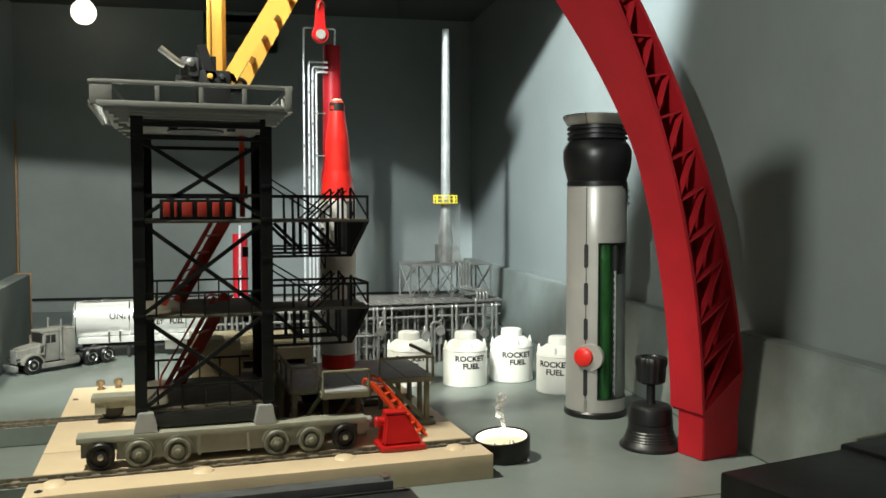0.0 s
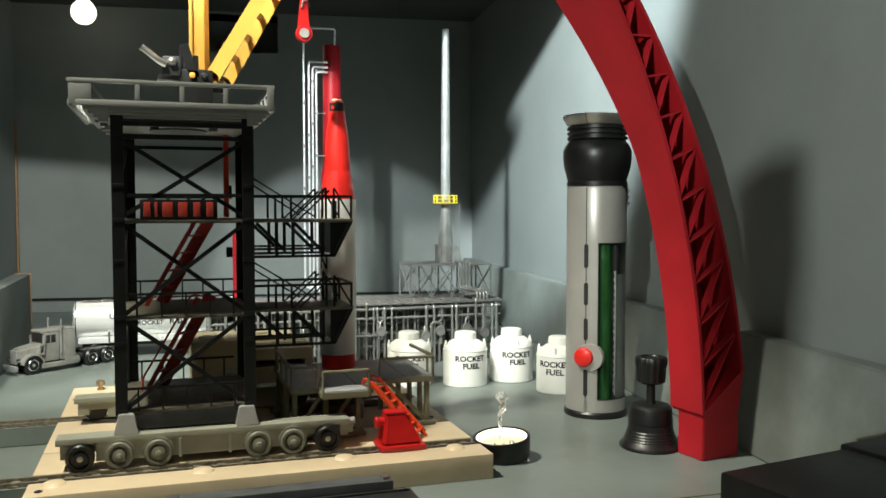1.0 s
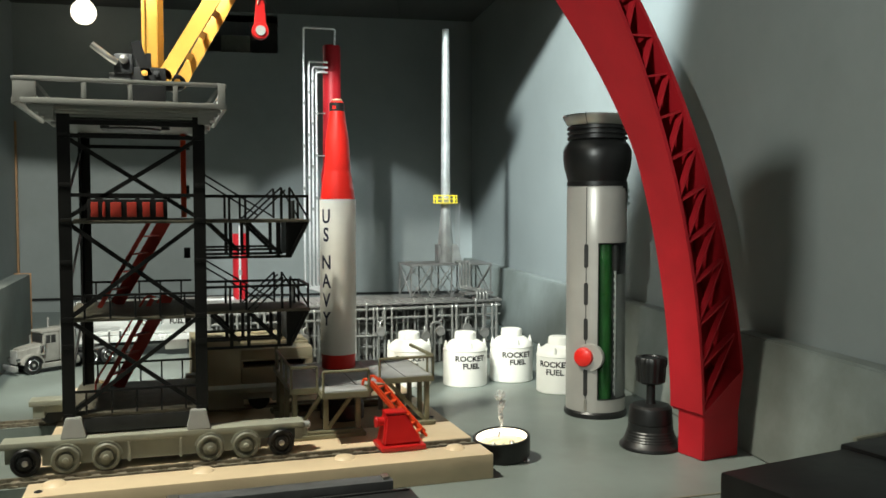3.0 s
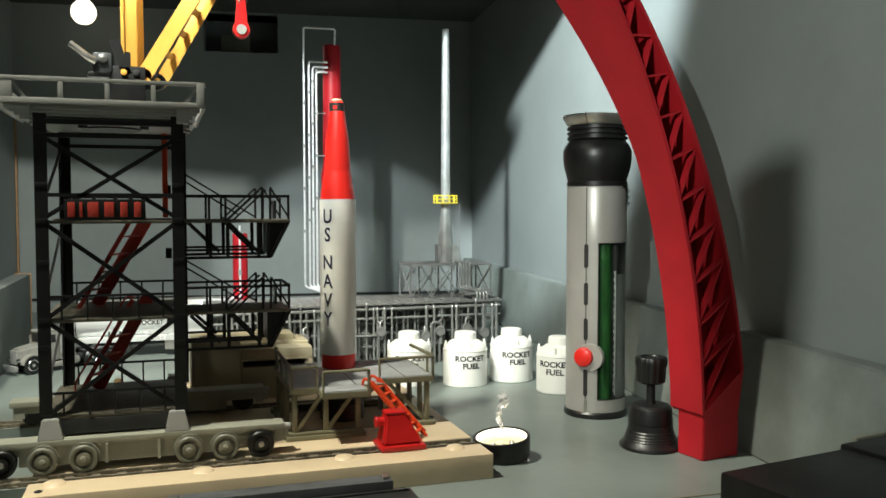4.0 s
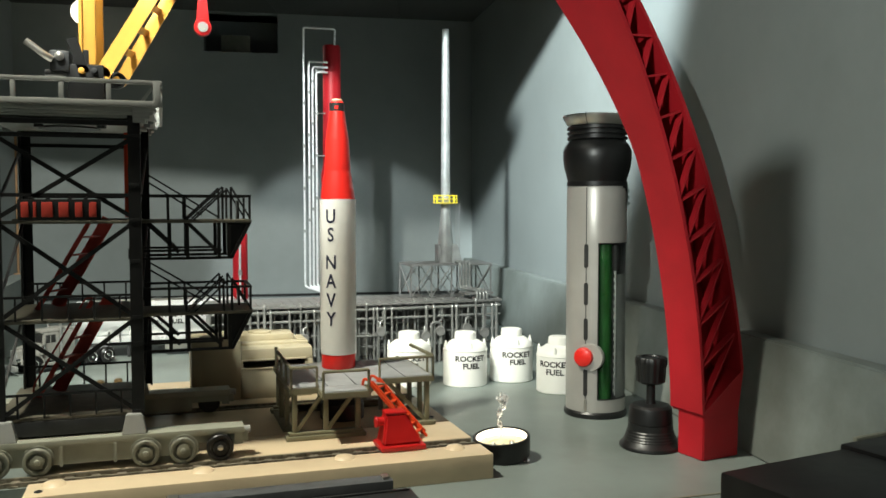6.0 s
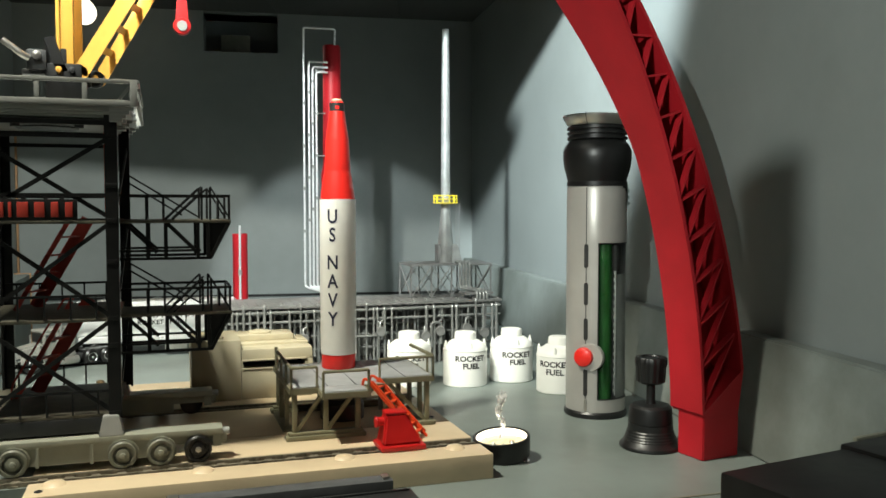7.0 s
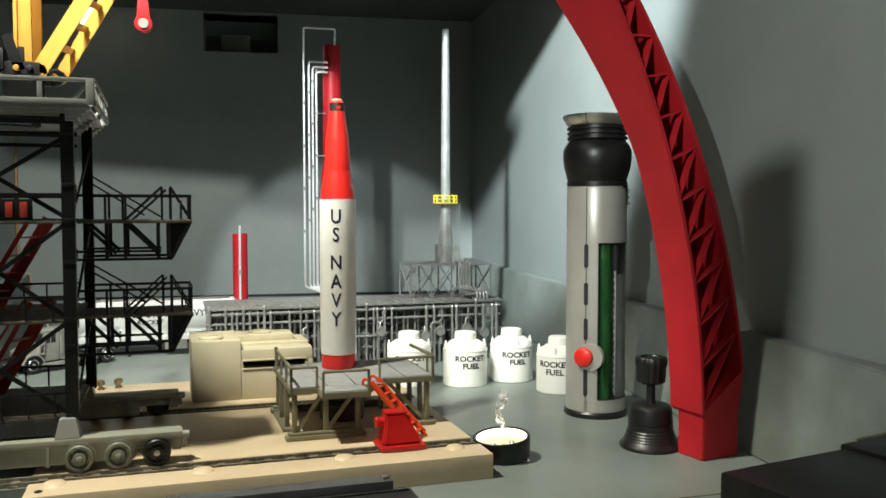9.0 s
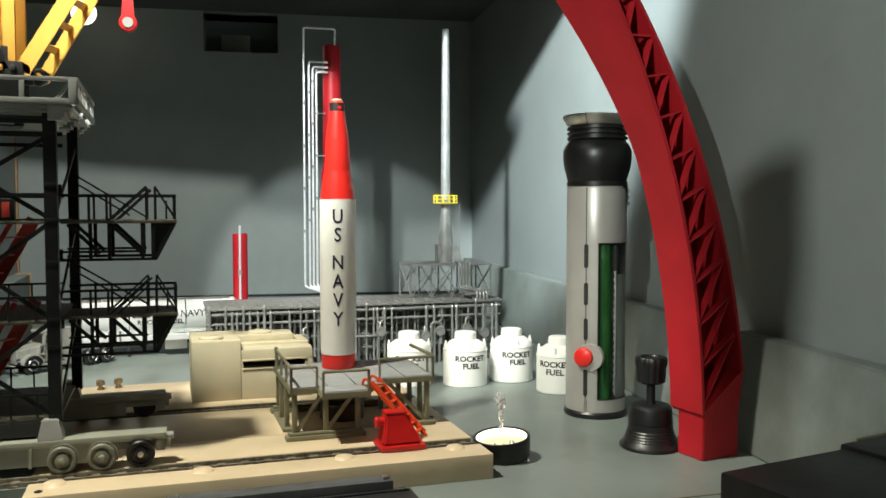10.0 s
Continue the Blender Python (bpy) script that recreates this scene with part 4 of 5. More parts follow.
def silver_tube():
    """Tall silver toy canister: flared rim, ribbed black collar, split shell with slots, a red knob and a window."""
    t = thing("toy_canister", "tall silver toy canister with black collar, red button and window", "toy canister", (0.556, 1.043, 0), -28)
    r = 0.0397
    part("foot_ring", lathe(B(), [(0.0001, 0), (0.0415, 0), (0.0422, 0.002), (0.0420, 0.006), (0.0402, 0.0085), (0.0001, 0.0085)], 56), M_RUBBER, t, "black rubber foot")
    # shell, left open for the window between two angles and heights
    w0, w1, wl, wh = -86, 28, 0.026, 0.2315
    bm = B()
    lathe(bm, [(r - 0.002, 0.0085), (r, 0.0085), (r, wl), (r - 0.002, wl)], 72)
    lathe(bm, [(r - 0.002, wh), (r, wh), (r, 0.303), (r - 0.0015, 0.3065), (r - 0.003, 0.3065)], 72)
    lathe(bm, [(r - 0.002, wl), (r, wl), (r, wh), (r - 0.002, wh)], 56, (0, 0, 0), "z", w1, 360 + w0)
    shell = part("shell", bm, M_SHELL, t, "satin silver shell")
    part("core", lathe(B(), [(0.0001, 0.010), (0.030, 0.010), (0.030, 0.236), (0.0001, 0.236)], 40), M_DARK, t, "dark inner core")
    part("green_tube", lathe(B(), [(0.0001, 0.022), (0.0098, 0.022), (0.0098, 0.232), (0.0001, 0.232)], 24, (0.0095, -0.0240, 0)), M_GREEN, t, "dark green inner tube")
    bm = box(B(), 0.0230, 0.0250, -0.0250, -0.0235, 0.03, 0.200)
    for k in range(17):
        box(bm, 0.0215, 0.0235, -0.0252, -0.0237, 0.034 + k * 0.0098, 0.0385 + k * 0.0098)
    part("rack_strip", bm, M_LINER, t, "toothed grey strip")
    part("liner", lathe(B(), [(0.0315, 0.022), (0.0330, 0.022), (0.0330, 0.190), (0.0315, 0.190)], 16, (0, 0, 0), "z", -42, 40), M_LINER, t, "grey inner liner")
    part("plunger", lathe(B(), [(0.0001, 0.195), (0.0060, 0.195), (0.0075, 0.200), (0.0075, 0.230), (0.0001, 0.230)], 20, (0.0235, -0.0190, 0)), M_BLACK, t, "black plunger head")
    bm = B()
    lathe(bm, [(r - 0.0015, wl), (r - 0.0004, wl), (r - 0.0004, wh), (r - 0.0015, wh)], 40, (0, 0, 0), "z", w0, w1)
    pane = part("window_pane", bm, M_GLASS, t, "clear curved plastic window")
    pane.visible_shadow = False
    for a in (w0, w1):
        part("window_trim", lathe(B(), [(r - 0.002, wl), (r + 0.0004, wl), (r + 0.0004, wh), (r - 0.002, wh)], 2, (0, 0, 0), "z", a - 0.9, a + 0.9), M_INKB, t)
    for z in (wl, wh):
        part("window_trim", lathe(B(), [(r - 0.002, z - 0.0006), (r + 0.0004, z - 0.0006), (r + 0.0004, z + 0.0006), (r - 0.002, z + 0.0006)], 30, (0, 0, 0), "z", w0, w1), M_INKB, t)
    # split line and slots down the front
    a = -109
    d = Vector((math.cos(radians(a)), math.sin(radians(a)), 0))
    s_ = Vector((-d.y, d.x, 0))

    def strip(z0, z1, w, depth=0.0006):
        bm = B()
        n = 8
        ring = [(math.cos(q) * w / 2, (w / 2 * math.sin(q)) + (z1 - w / 2 if q <= math.pi else z0 + w / 2)) for q in [math.pi * k / n for k in range(n + 1)] + [math.pi + math.pi * k / n + 1e-6 for k in range(n + 1)]]
        lo = [bm.verts.new(d * (r - 0.001) + s_ * x + Vector((0, 0, z))) for x, z in ring]
        hi = [bm.verts.new(d * (r + depth) + s_ * x + Vector((0, 0, z))) for x, z in ring]
        bm.faces.new(hi)
        bm.faces.new(lo[::-1])
        for i in range(len(ring)):
            j = (i + 1) % len(ring)
            bm.faces.new((lo[i], lo[j], hi[j], hi[i]))
        return bm
    part("split_line", strip(0.010, 0.305, 0.0010, 0.0003), M_INKB, shell, "fine dark seam")
    for z0, z1 in ((0.199, 0.2305), (0.150, 0.180), (0.104, 0.133), (0.030, 0.066)):
        part("slot", strip(z0, z1, 0.0055), M_INKB, shell, "black slot")
    part("foot_clip", strip(0.010, 0.027, 0.0035, 0.0010), M_STEEL, shell)
    # knob boss and knob
    bm = lathe(B(), [(0.0001, 0.0015), (0.0175, 0.0015), (0.0180, 0.0005), (0.0180, -0.006)], 32)
    bmesh.ops.transform(bm, matrix=Matrix.Translation(d * (r + 0.0) + s_ * 0.006 + Vector((0, 0, 0.082))) @ d.to_track_quat("Z", "Y").to_matrix().to_4x4(), verts=bm.verts[:])
    boss = part("button_boss", bm, M_SHELL, t)
    bm = lathe(B(), [(0.0001, 0.0085), (0.0085, 0.0080), (0.0118, 0.0062), (0.0128, 0.003), (0.0128, 0.0)], 36)
    bmesh.ops.transform(bm, matrix=Matrix.Translation(d * r + s_ * -0.002 + Vector((0, 0, 0.082))) @ d.to_track_quat("Z", "Y").to_matrix().to_4x4(), verts=bm.verts[:])
    part("button", bm, M_ROCKRED, t, "glossy red push button")
    # collar
    part("collar", lathe(B(), [(r - 0.003, 0.3066), (r + 0.0005, 0.3067), (r + 0.0005, 0.3125), (r - 0.001, 0.313), (r, 0.3165), (r + 0.0040, 0.3300), (r + 0.0055, 0.343), (r + 0.0055, 0.3535), (r + 0.0026, 0.360), (r - 0.001, 0.3645), (r - 0.0025, 0.367)], 64), M_RUBBER, t, "black bulged collar")
    for k in range(3):
        z = 0.368 + k * 0.0065
        part("collar_rib", lathe(B(), [(r - 0.005, z), (r - 0.0005, z), (r + 0.0005, z + 0.001), (r + 0.0005, z + 0.0030), (r - 0.0005, z + 0.0038), (r - 0.003, z + 0.0041), (r - 0.003, z + 0.0064)], 56), M_RUBBER, t)
    part("rim", lathe(B(), [(0.0001, 0.3868), (r - 0.001, 0.3868), (r + 0.0010, 0.3885), (r + 0.0060, 0.3975), (r + 0.0062, 0.3995), (r + 0.0045, 0.4005), (r, 0.3990), (0.0001, 0.3985)], 64), M_STEEL, t, "flared brushed metal rim")
    bm = B()
    for k in range(8):
        z0, z1 = 0.2790 + k * 0.0035, 0.2790 + (k + 1) * 0.0035
        u = (k + 0.5) / 8
        lathe(bm, [(r - 0.001, z0), (r + 0.0007, z0), (r + 0.0007, z1), (r - 0.001, z1)], 10, (0, 0, 0), "z", -6 - 44 * (1 - math.sqrt(1 - u * u)), 40)
    part("collar_corner", bm, M_RUBBER, t, "black rounded collar corner")
    for k in range(3):
        part("side_rib", lathe(B(), [(r, 0.281 + 0.0085 * k), (r + 0.0030, 0.281 + 0.0085 * k), (r + 0.0030, 0.2855 + 0.0085 * k), (r, 0.2855 + 0.0085 * k)], 6, (0, 0, 0), "z", -14, 14), M_RUBBER, t)
    part("rim_seam", lathe(B(), [(r - 0.0005, 0.3868), (r + 0.0015, 0.3885), (r + 0.0065, 0.3975), (r + 0.0067, 0.3995), (r + 0.0045, 0.4012)], 1, (0, 0, 0), "z", -109.7, -108.3), M_INKB, t, "fine dark seam")
    part("back_clip", box(B(), r - 0.002, r + 0.001, -0.004, 0.010, 0.285, 0.309, 0.001), M_RUBBER, t)


silver_tube()


def suction_foot():
    t = thing("suction_mount", "black plastic suction mount with knobbed stem", "suction mount", (0.538, 0.874, 0), -32)
    part("cup", lathe(B(), [(0.0001, 0), (0.0348, 0), (0.0358, 0.0015), (0.0352, 0.004), (0.0318, 0.007), (0.0300, 0.0095), (0.0302, 0.0105), (0.0290, 0.0120), (0.0291, 0.0135), (0.0280, 0.0150), (0.0281, 0.0165), (0.0270, 0.0180), (0.0271, 0.0200), (0.0260, 0.0215), (0.0258, 0.0285), (0.0001, 0.0285)], 56), M_RUBBER, t, "black ridged rubber cup")
    part("bell", lathe(B(), [(0.0250, 0.0285), (0.0256, 0.0295), (0.0246, 0.0440), (0.0236, 0.0475), (0.0205, 0.0500), (0.0100, 0.0510), (0.0001, 0.0512)], 48), M_BLACK, t, "glossy black bell")
    part("stem", lathe(B(), [(0.0001, 0.050), (0.0060, 0.050), (0.0052, 0.055), (0.0052, 0.080), (0.0001, 0.080)], 20), M_BLACK, t)
    bm = B()
    n = 60
    rows = [(0.0125, 0.0745), (0.0155, 0.077), (0.0165, 0.094), (0.0178, 0.0975), (0.0178, 0.1035), (0.0165, 0.1055), (0.0120, 0.1058), (0.0105, 0.1040)]
    rings = [[bm.verts.new(((r + (0.0009 if (k // 2) % 2 and 0 < i < 6 else 0)) * math.cos(2 * math.pi * k / n), (r + (0.0009 if (k // 2) % 2 and 0 < i < 6 else 0)) * math.sin(2 * math.pi * k / n), z)) for k in range(n)] for i, (r, z) in enumerate(rows)]
    for a, b in zip(rings, rings[1:]):
        for k in range(n):
            bm.faces.new((a[k], a[(k + 1) % n], b[(k + 1) % n], b[k]))
    bm.faces.new(rings[0][::-1])
    bm.faces.new(rings[-1])
    part("knob", bm, M_BLACK, t, "fluted black knob")


suction_foot()


def spot_can():
    t = thing("floor_spotlight", "black round floor spotlight with lit lens beside the base", "spotlight", (0.357, 0.884, 0), 0)
    part("housing", lathe(B(), [(0.0001, 0), (0.0288, 0), (0.0300, 0.001), (0.0306, 0.004), (0.0318, 0.0215), (0.0316, 0.0235), (0.0300, 0.0240), (0.0285, 0.0232), (0.0282, 0.018), (0.0272, 0.0135), (0.0001, 0.0135)], 56), M_RUBBER, t, "black ridged housing")
    part("reflector", lathe(B(), [(0.0281, 0.0225), (0.0279, 0.019), (0.0272, 0.0150)], 48), M_FLOOD, t, "bright lit reflector wall")
    part("lens", lathe(B(), [(0.0272, 0.0148), (0.0200, 0.0143), (0.0195, 0.0150), (0.0150, 0.0150), (0.0145, 0.0143), (0.0001, 0.0143)], 48), M_LENS, t, "glowing cream lens")
    for k in range(3):
        a = radians(200 + 60 * k)
        part("lamp_tip", lathe(B(), [(0.0001, 0.0145), (0.0030, 0.0145), (0.0034, 0.0165), (0.0015, 0.0185), (0.0001, 0.0187)], 12, (0.012 * math.cos(a), 0.012 * math.sin(a), 0)), M_STEEL, t)
    t.matrix_world = pose(0.357, 0.884, 0.0022, 3, -5, 0)
    part("glue_bead", lathe(B(), [(0.0001, 0), (0.0045, 0), (0.004, 0.0012), (0.0001, 0.0022)], 14, (0.017, -0.0255, 0)), M_CHROME, t, "shiny glue bead")


spot_can()


def arch():
    """Red arch rib: plain curved inner face, and a deep side with lattice ribs; its foot is a smaller block."""
    t = thing("arch_rib", "dull red plastic arch rib with lattice side", "arch", (0.557, 0.800, 0), None)
    o, bd, ad = Vector((0.557, 0.800, 0)), Vector((0.985, 0.17, 0)), Vector((0.17, -0.985, 0))

    def spot(b, z, a):
        return o + bd * b + ad * a + Vector((0, 0, z))

    def inner(s):    # along the inner curve, s from 0 to 1
        q = radians(2.1 + 37.5 * s)
        return -0.923 + 0.924 * math.cos(q), 0.019 + 0.924 * math.sin(q)

    def outer(s):
        q = radians(7.2 + 37.5 * s)
        return -0.779 + 0.847 * math.cos(q), -0.008 + 0.847 * math.sin(q)

    def deep(z):
        return 0.050 + 0.035 * max(0.0, min(1.5, (z - 0.33) / 0.16)) ** 1.3

    n = 40
    wall = 0.0045

    def sheet(f0, f1):
        """A closed curved slab between two section corners' ways."""
        bm = B()
        rings = []
        for k in range(n + 1):
            s = k / n
            rings.append([bm.verts.new(p) for p in f0(s) + f1(s)])
        for a, b in zip(rings, rings[1:]):
            for i in range(4):
                j = (i + 1) % 4
                bm.faces.new((a[i], a[j], b[j], b[i]))
        bm.faces.new(rings[0][::-1])
        bm.faces.new(rings[-1])
        return bm

    def corner(s, e, a, push=0.0):
        (b0, z0), (b1, z1) = inner(s), outer(s)
        k = e + push / max(0.02, math.hypot(b1 - b0, z1 - z0))
        z = z0 + (z1 - z0) * k
        return spot(b0 + (b1 - b0) * k, z, a if a >= 0 else -deep(z0 + (z1 - z0) * e))
    part("inner_face", sheet(lambda s: [corner(s, 0, 0.0), corner(s, 0, -1)], lambda s: [corner(s, 0, -1, wall), corner(s, 0, 0.0, wall)]), M_ARCH, t, "plain red curved face")
    part("outer_face", sheet(lambda s: [corner(s, 1, 0.0, -wall), corner(s, 1, -1, -wall)], lambda s: [corner(s, 1, -1), corner(s, 1, 0.0)]), M_ARCH, t)
    bm = B()
    rings = [[bm.verts.new(corner(k / n, e, 0.0) + ad * -dd) for e, dd in ((0.03, 0.045), (0.97, 0.045), (0.97, 0.049), (0.03, 0.049))] for k in range(n + 1)]
    for a, b in zip(rings, rings[1:]):
        for i in range(4):
            j = (i + 1) % 4
            bm.faces.new((a[i], a[j], b[j], b[i]))
    bm.faces.new(rings[0][::-1])
    bm.faces.new(rings[-1])
    part("web", bm, M_ARCH, t, "recessed red web")
    m = 13
    for k in range(m):
        s0, s1 = k / m, (k + 1) / m
        for (a, ea), (b, eb) in (((s0, 0.05), (s1, 0.95)), ((s1, 0.95), (s1, 0.05))):
            p, q = corner(a, ea, 0.0), corner(b, eb, 0.0)
            part("lattice_bar", bar(B(), p + ad * -0.008, q + ad * -0.008, 0.008, 0.0020, ad), M_ARCH, t)
    # flared end and foot
    def block(pts, z0, z1, grow=0.0):
        bm = B()
        lo = [bm.verts.new(spot(b, z0, a)) for b, a in pts]
        hi = [bm.verts.new(spot(b + (grow if b > 0.03 else 0), z1, a)) for b, a in pts]
        bm.faces.new(hi)
        bm.faces.new(lo[::-1])
        for i in range(len(pts)):
            j = (i + 1) % len(pts)
            bm.faces.new((lo[i], lo[j], hi[j], hi[i]))
        bmesh.ops.bevel(bm, geom=bm.edges[:], offset=0.0012, segments=2, affect="EDGES")
        return bm
    part("foot", block([(0.004, -0.002), (0.057, -0.002), (0.057, -0.042), (0.004, -0.042)], 0, 0.051), M_ARCH, t, "red foot block")
    bm = B()
    top = [corner(0, 0, 0.0), corner(0, 1, 0.0), corner(0, 1, -1), corner(0, 0, -1)]
    bot = [spot(0.003, 0.050, -0.001), spot(0.055, 0.050, -0.001), spot(0.055, 0.050, -0.048), spot(0.003, 0.050, -0.048)]
    hi, lo = [bm.verts.new(p) for p in top], [bm.verts.new(p) for p in bot]
    bm.faces.new(hi)
    bm.faces.new(lo[::-1])
    for i in range(4):
        j = (i + 1) % 4
        bm.faces.new((lo[i], lo[j], hi[j], hi[i]))
    part("heel", bm, M_ARCH, t)
    for b, z in ((0.066, 0.092), (0.060, 0.030)):
        part("peg", pipe(B(), [spot(b - 0.006, z, -0.02), spot(b + 0.010, z, -0.02)], 0.004, 10), M_DARK, t, "dark side peg")


arch()


def refinery():
    """Long grey pipe rack with upper frame, drums and bends."""
    t = thing("pipe_rack", "long grey model pipe rack with silver pipes and valves", "pipe rack", (0.33, 1.53, 0))
    x0, x1, y0, y1, zt = 0.068, 0.588, 1.462, 1.60, 0.107
    deck = part("rack_deck", box(B(), x0, x1, y0, y1, zt, zt + 0.004, 0.0006), M_RACK, t, "grey grated top deck")
    part("rack_base", box(B(), x0, x1 - 0.01, y0 + 0.02, y1, 0.0, 0.006, 0.001), M_RACK, t)
    rng = random.Random(4)
    for y in (y0 + 0.004, y0 + 0.022, y0 + 0.060, y0 + 0.11):
        for z in (0.100, 0.084) if y < y0 + 0.01 else (0.098, 0.055):
            part("header_pipe", pipe(B(), [(x0, y, z), (x1 - 0.002, y, z)], 0.0028 if z > 0.09 else 0.0022, 10), M_PIPE, t)
    x = x0 + 0.004
    k = 0
    while x < x1 - 0.004:
        y = y0 + rng.choice((0.0, 0.0, 0.010, 0.018))
        zb = 0.0 if rng.random() < 0.86 else rng.uniform(0.02, 0.06)
        r = rng.choice((0.0017, 0.0021, 0.0026))
        path = [(x, y, zb), (x, y, zt - 0.004), (x, y + 0.03, zt - 0.001)] if k % 3 else [(x, y, zb), (x, y, zt + 0.0055), (x, y + 0.016, zt + 0.0055), (x, y + 0.018, zt)]
        if zb > 0.01:
            path = [(x, y - 0.006, zb), (x, y, zb + 0.003)] + path[1:]
        part("riser_pipe", pipe(B(), rounded(path, 0.005, 3), r, 8), M_PIPE, t)
        x += rng.choice((0.0065, 0.008, 0.0105, 0.013))
        k += 1
    # extra rear pipe rows, for detail and to block the bright floor behind
    for row, step in ((0.045, 0.0125), (0.085, 0.0145)):
        x = x0 + 0.006
        while x < x1 - 0.006:
            part("rear_riser", pipe(B(), [(x, y0 + row, 0.0), (x, y0 + row + 0.003, zt)], rng.choice((0.0019, 0.0025, 0.0032)), 6), M_RACK, t)
            x += step * rng.uniform(0.7, 1.3)
    for y, z in ((0.034, 0.030), (0.036, 0.072), (0.070, 0.045), (0.074, 0.088)):
        part("rear_header", pipe(B(), [(x0 + 0.004, y0 + y, z), (x1 - 0.010, y0 + y, z)], 0.0030, 8), M_RACK, t)
    # added panel that stands in for the shade between the pipes
    part("rear_shade_panel", box(B(), x0 + 0.004, x1 - 0.012, y1 - 0.022, y1 - 0.014, 0.006, zt, 0.001), M_RACK, t, "dull grey panel added behind the pipes to darken the gaps")
    for k in range(34):
        x = x0 + 0.008 + k * 0.0155
        part("deck_pipe", pipe(B(), [(x, y0 + 0.006, zt + 0.0045), (x, y1 - 0.02 - 0.02 * (k % 3), zt + 0.0045)], 0.0009, 6), M_RACK, deck)
    for x in np.linspace(x0 + 0.01, x1 - 0.03, 12):
        part("rear_post", box(B(), x - 0.002, x + 0.002, y1 - 0.03, y1 - 0.026, 0.0, zt, 0), M_RACK, t)
    for x in np.linspace(x0 + 0.02, x1 - 0.03, 14):
        part("vessel", lathe(B(), [(0.0001, 0.012), (0.011, 0.014), (0.013, 0.02), (0.013, 0.06), (0.010, 0.068), (0.0001, 0.072)], 18, (float(x), y0 + 0.055 + rng.uniform(-0.008, 0.01), 0)), M_RACK, t, "dull grey vessel")
    for x, z in ((0.360, 0.062), (0.468, 0.058), (0.441, 0.050), (0.518, 0.062), (0.552, 0.052), (0.226, 0.055), (0.300, 0.04)):
        v = part("valve_wheel", lathe(B(), [(0.0001, -0.003), (0.0078, -0.003), (0.0088, -0.0015), (0.0088, 0.0015), (0.0078, 0.003), (0.0001, 0.003)], 20, (x, y0 - 0.006, z), "y"), M_RACK, t, "round grey valve wheel")
        part("valve_pipe", pipe(B(), rounded([(x, y0 - 0.002, z), (x, y0 + 0.002, z + 0.016), (x + 0.006, y0 + 0.004, z + 0.018), (x + 0.006, y0 + 0.004, zt - 0.004)], 0.003, 3), 0.0018, 8), M_PIPE, v)
    part("pipe_hoop", pipe(B(), rounded([(0.452, y0 - 0.004, 0.030), (0.452, y0 - 0.004, 0.073), (0.470, y0 - 0.004, 0.073), (0.470, y0 - 0.004, 0.035)], 0.006), 0.0026, 10), M_PIPE, t)
    part("low_pipe", pipe(B(), [(x0 + 0.2, y0 - 0.004, 0.055), (x0 + 0.29, y0 - 0.004, 0.055)], 0.002, 8), M_PIPE, t)
    # upper lattice frame
    u0, u1, v0, v1, h0, h1 = 0.430, 0.589, 1.515, 1.600, zt + 0.006, 0.170
    up = part("upper_frame", box(B(), u0, u1, v0, v1, h1, h1 + 0.0035, 0.0005), M_RACK, t, "grey upper deck on lattice legs")
    for y in (v0 + 0.002, v1 - 0.002):
        xs = np.linspace(u0 + 0.002, u1 - 0.002, 5)
        for a in xs:
            part("lattice_leg", bar(B(), (a, y, h0 - 0.002), (a, y, h1), 0.0024), M_RACK, up)
        for a, b in zip(xs, xs[1:]):
            part("lattice_brace", bar(B(), (a, y, h0), (b, y, h1), 0.0016), M_PIPE, up)
            part("lattice_brace", bar(B(), (b, y + 0.0017, h0), (a, y + 0.0017, h1), 0.0016), M_PIPE, up)
    for x in (u0 + 0.002, u1 - 0.002):
        part("lattice_brace", bar(B(), (x, v0, h0), (x, v1, h1), 0.0018), M_RACK, up)
        part("lattice_brace", bar(B(), (x + 0.0018, v1, h0), (x + 0.0018, v0, h1), 0.0018), M_RACK, up)
    for k in range(4):
        x = 0.5235 + k * 0.0062
        part("down_pipe", pipe(B(), rounded([(x, v0 + 0.02, h1 + 0.006), (x, v0 - 0.006, h1 + 0.006), (x, v0 - 0.006, zt + 0.022), (x + 0.018, y0 + 0.018, zt + 0.020), (x + 0.018, y0 + 0.004, zt + 0.018), (x + 0.018, y0 + 0.004, zt + 0.002)], 0.006, 4), 0.0022, 8), M_PIPE, up, "bright bent silver pipe")
    part("pipe_shelf", box(B(), 0.520, 0.575, y0 + 0.010, v0 - 0.010, zt + 0.0125, zt + 0.0165), M_RACK, up)
    return t


refinery()


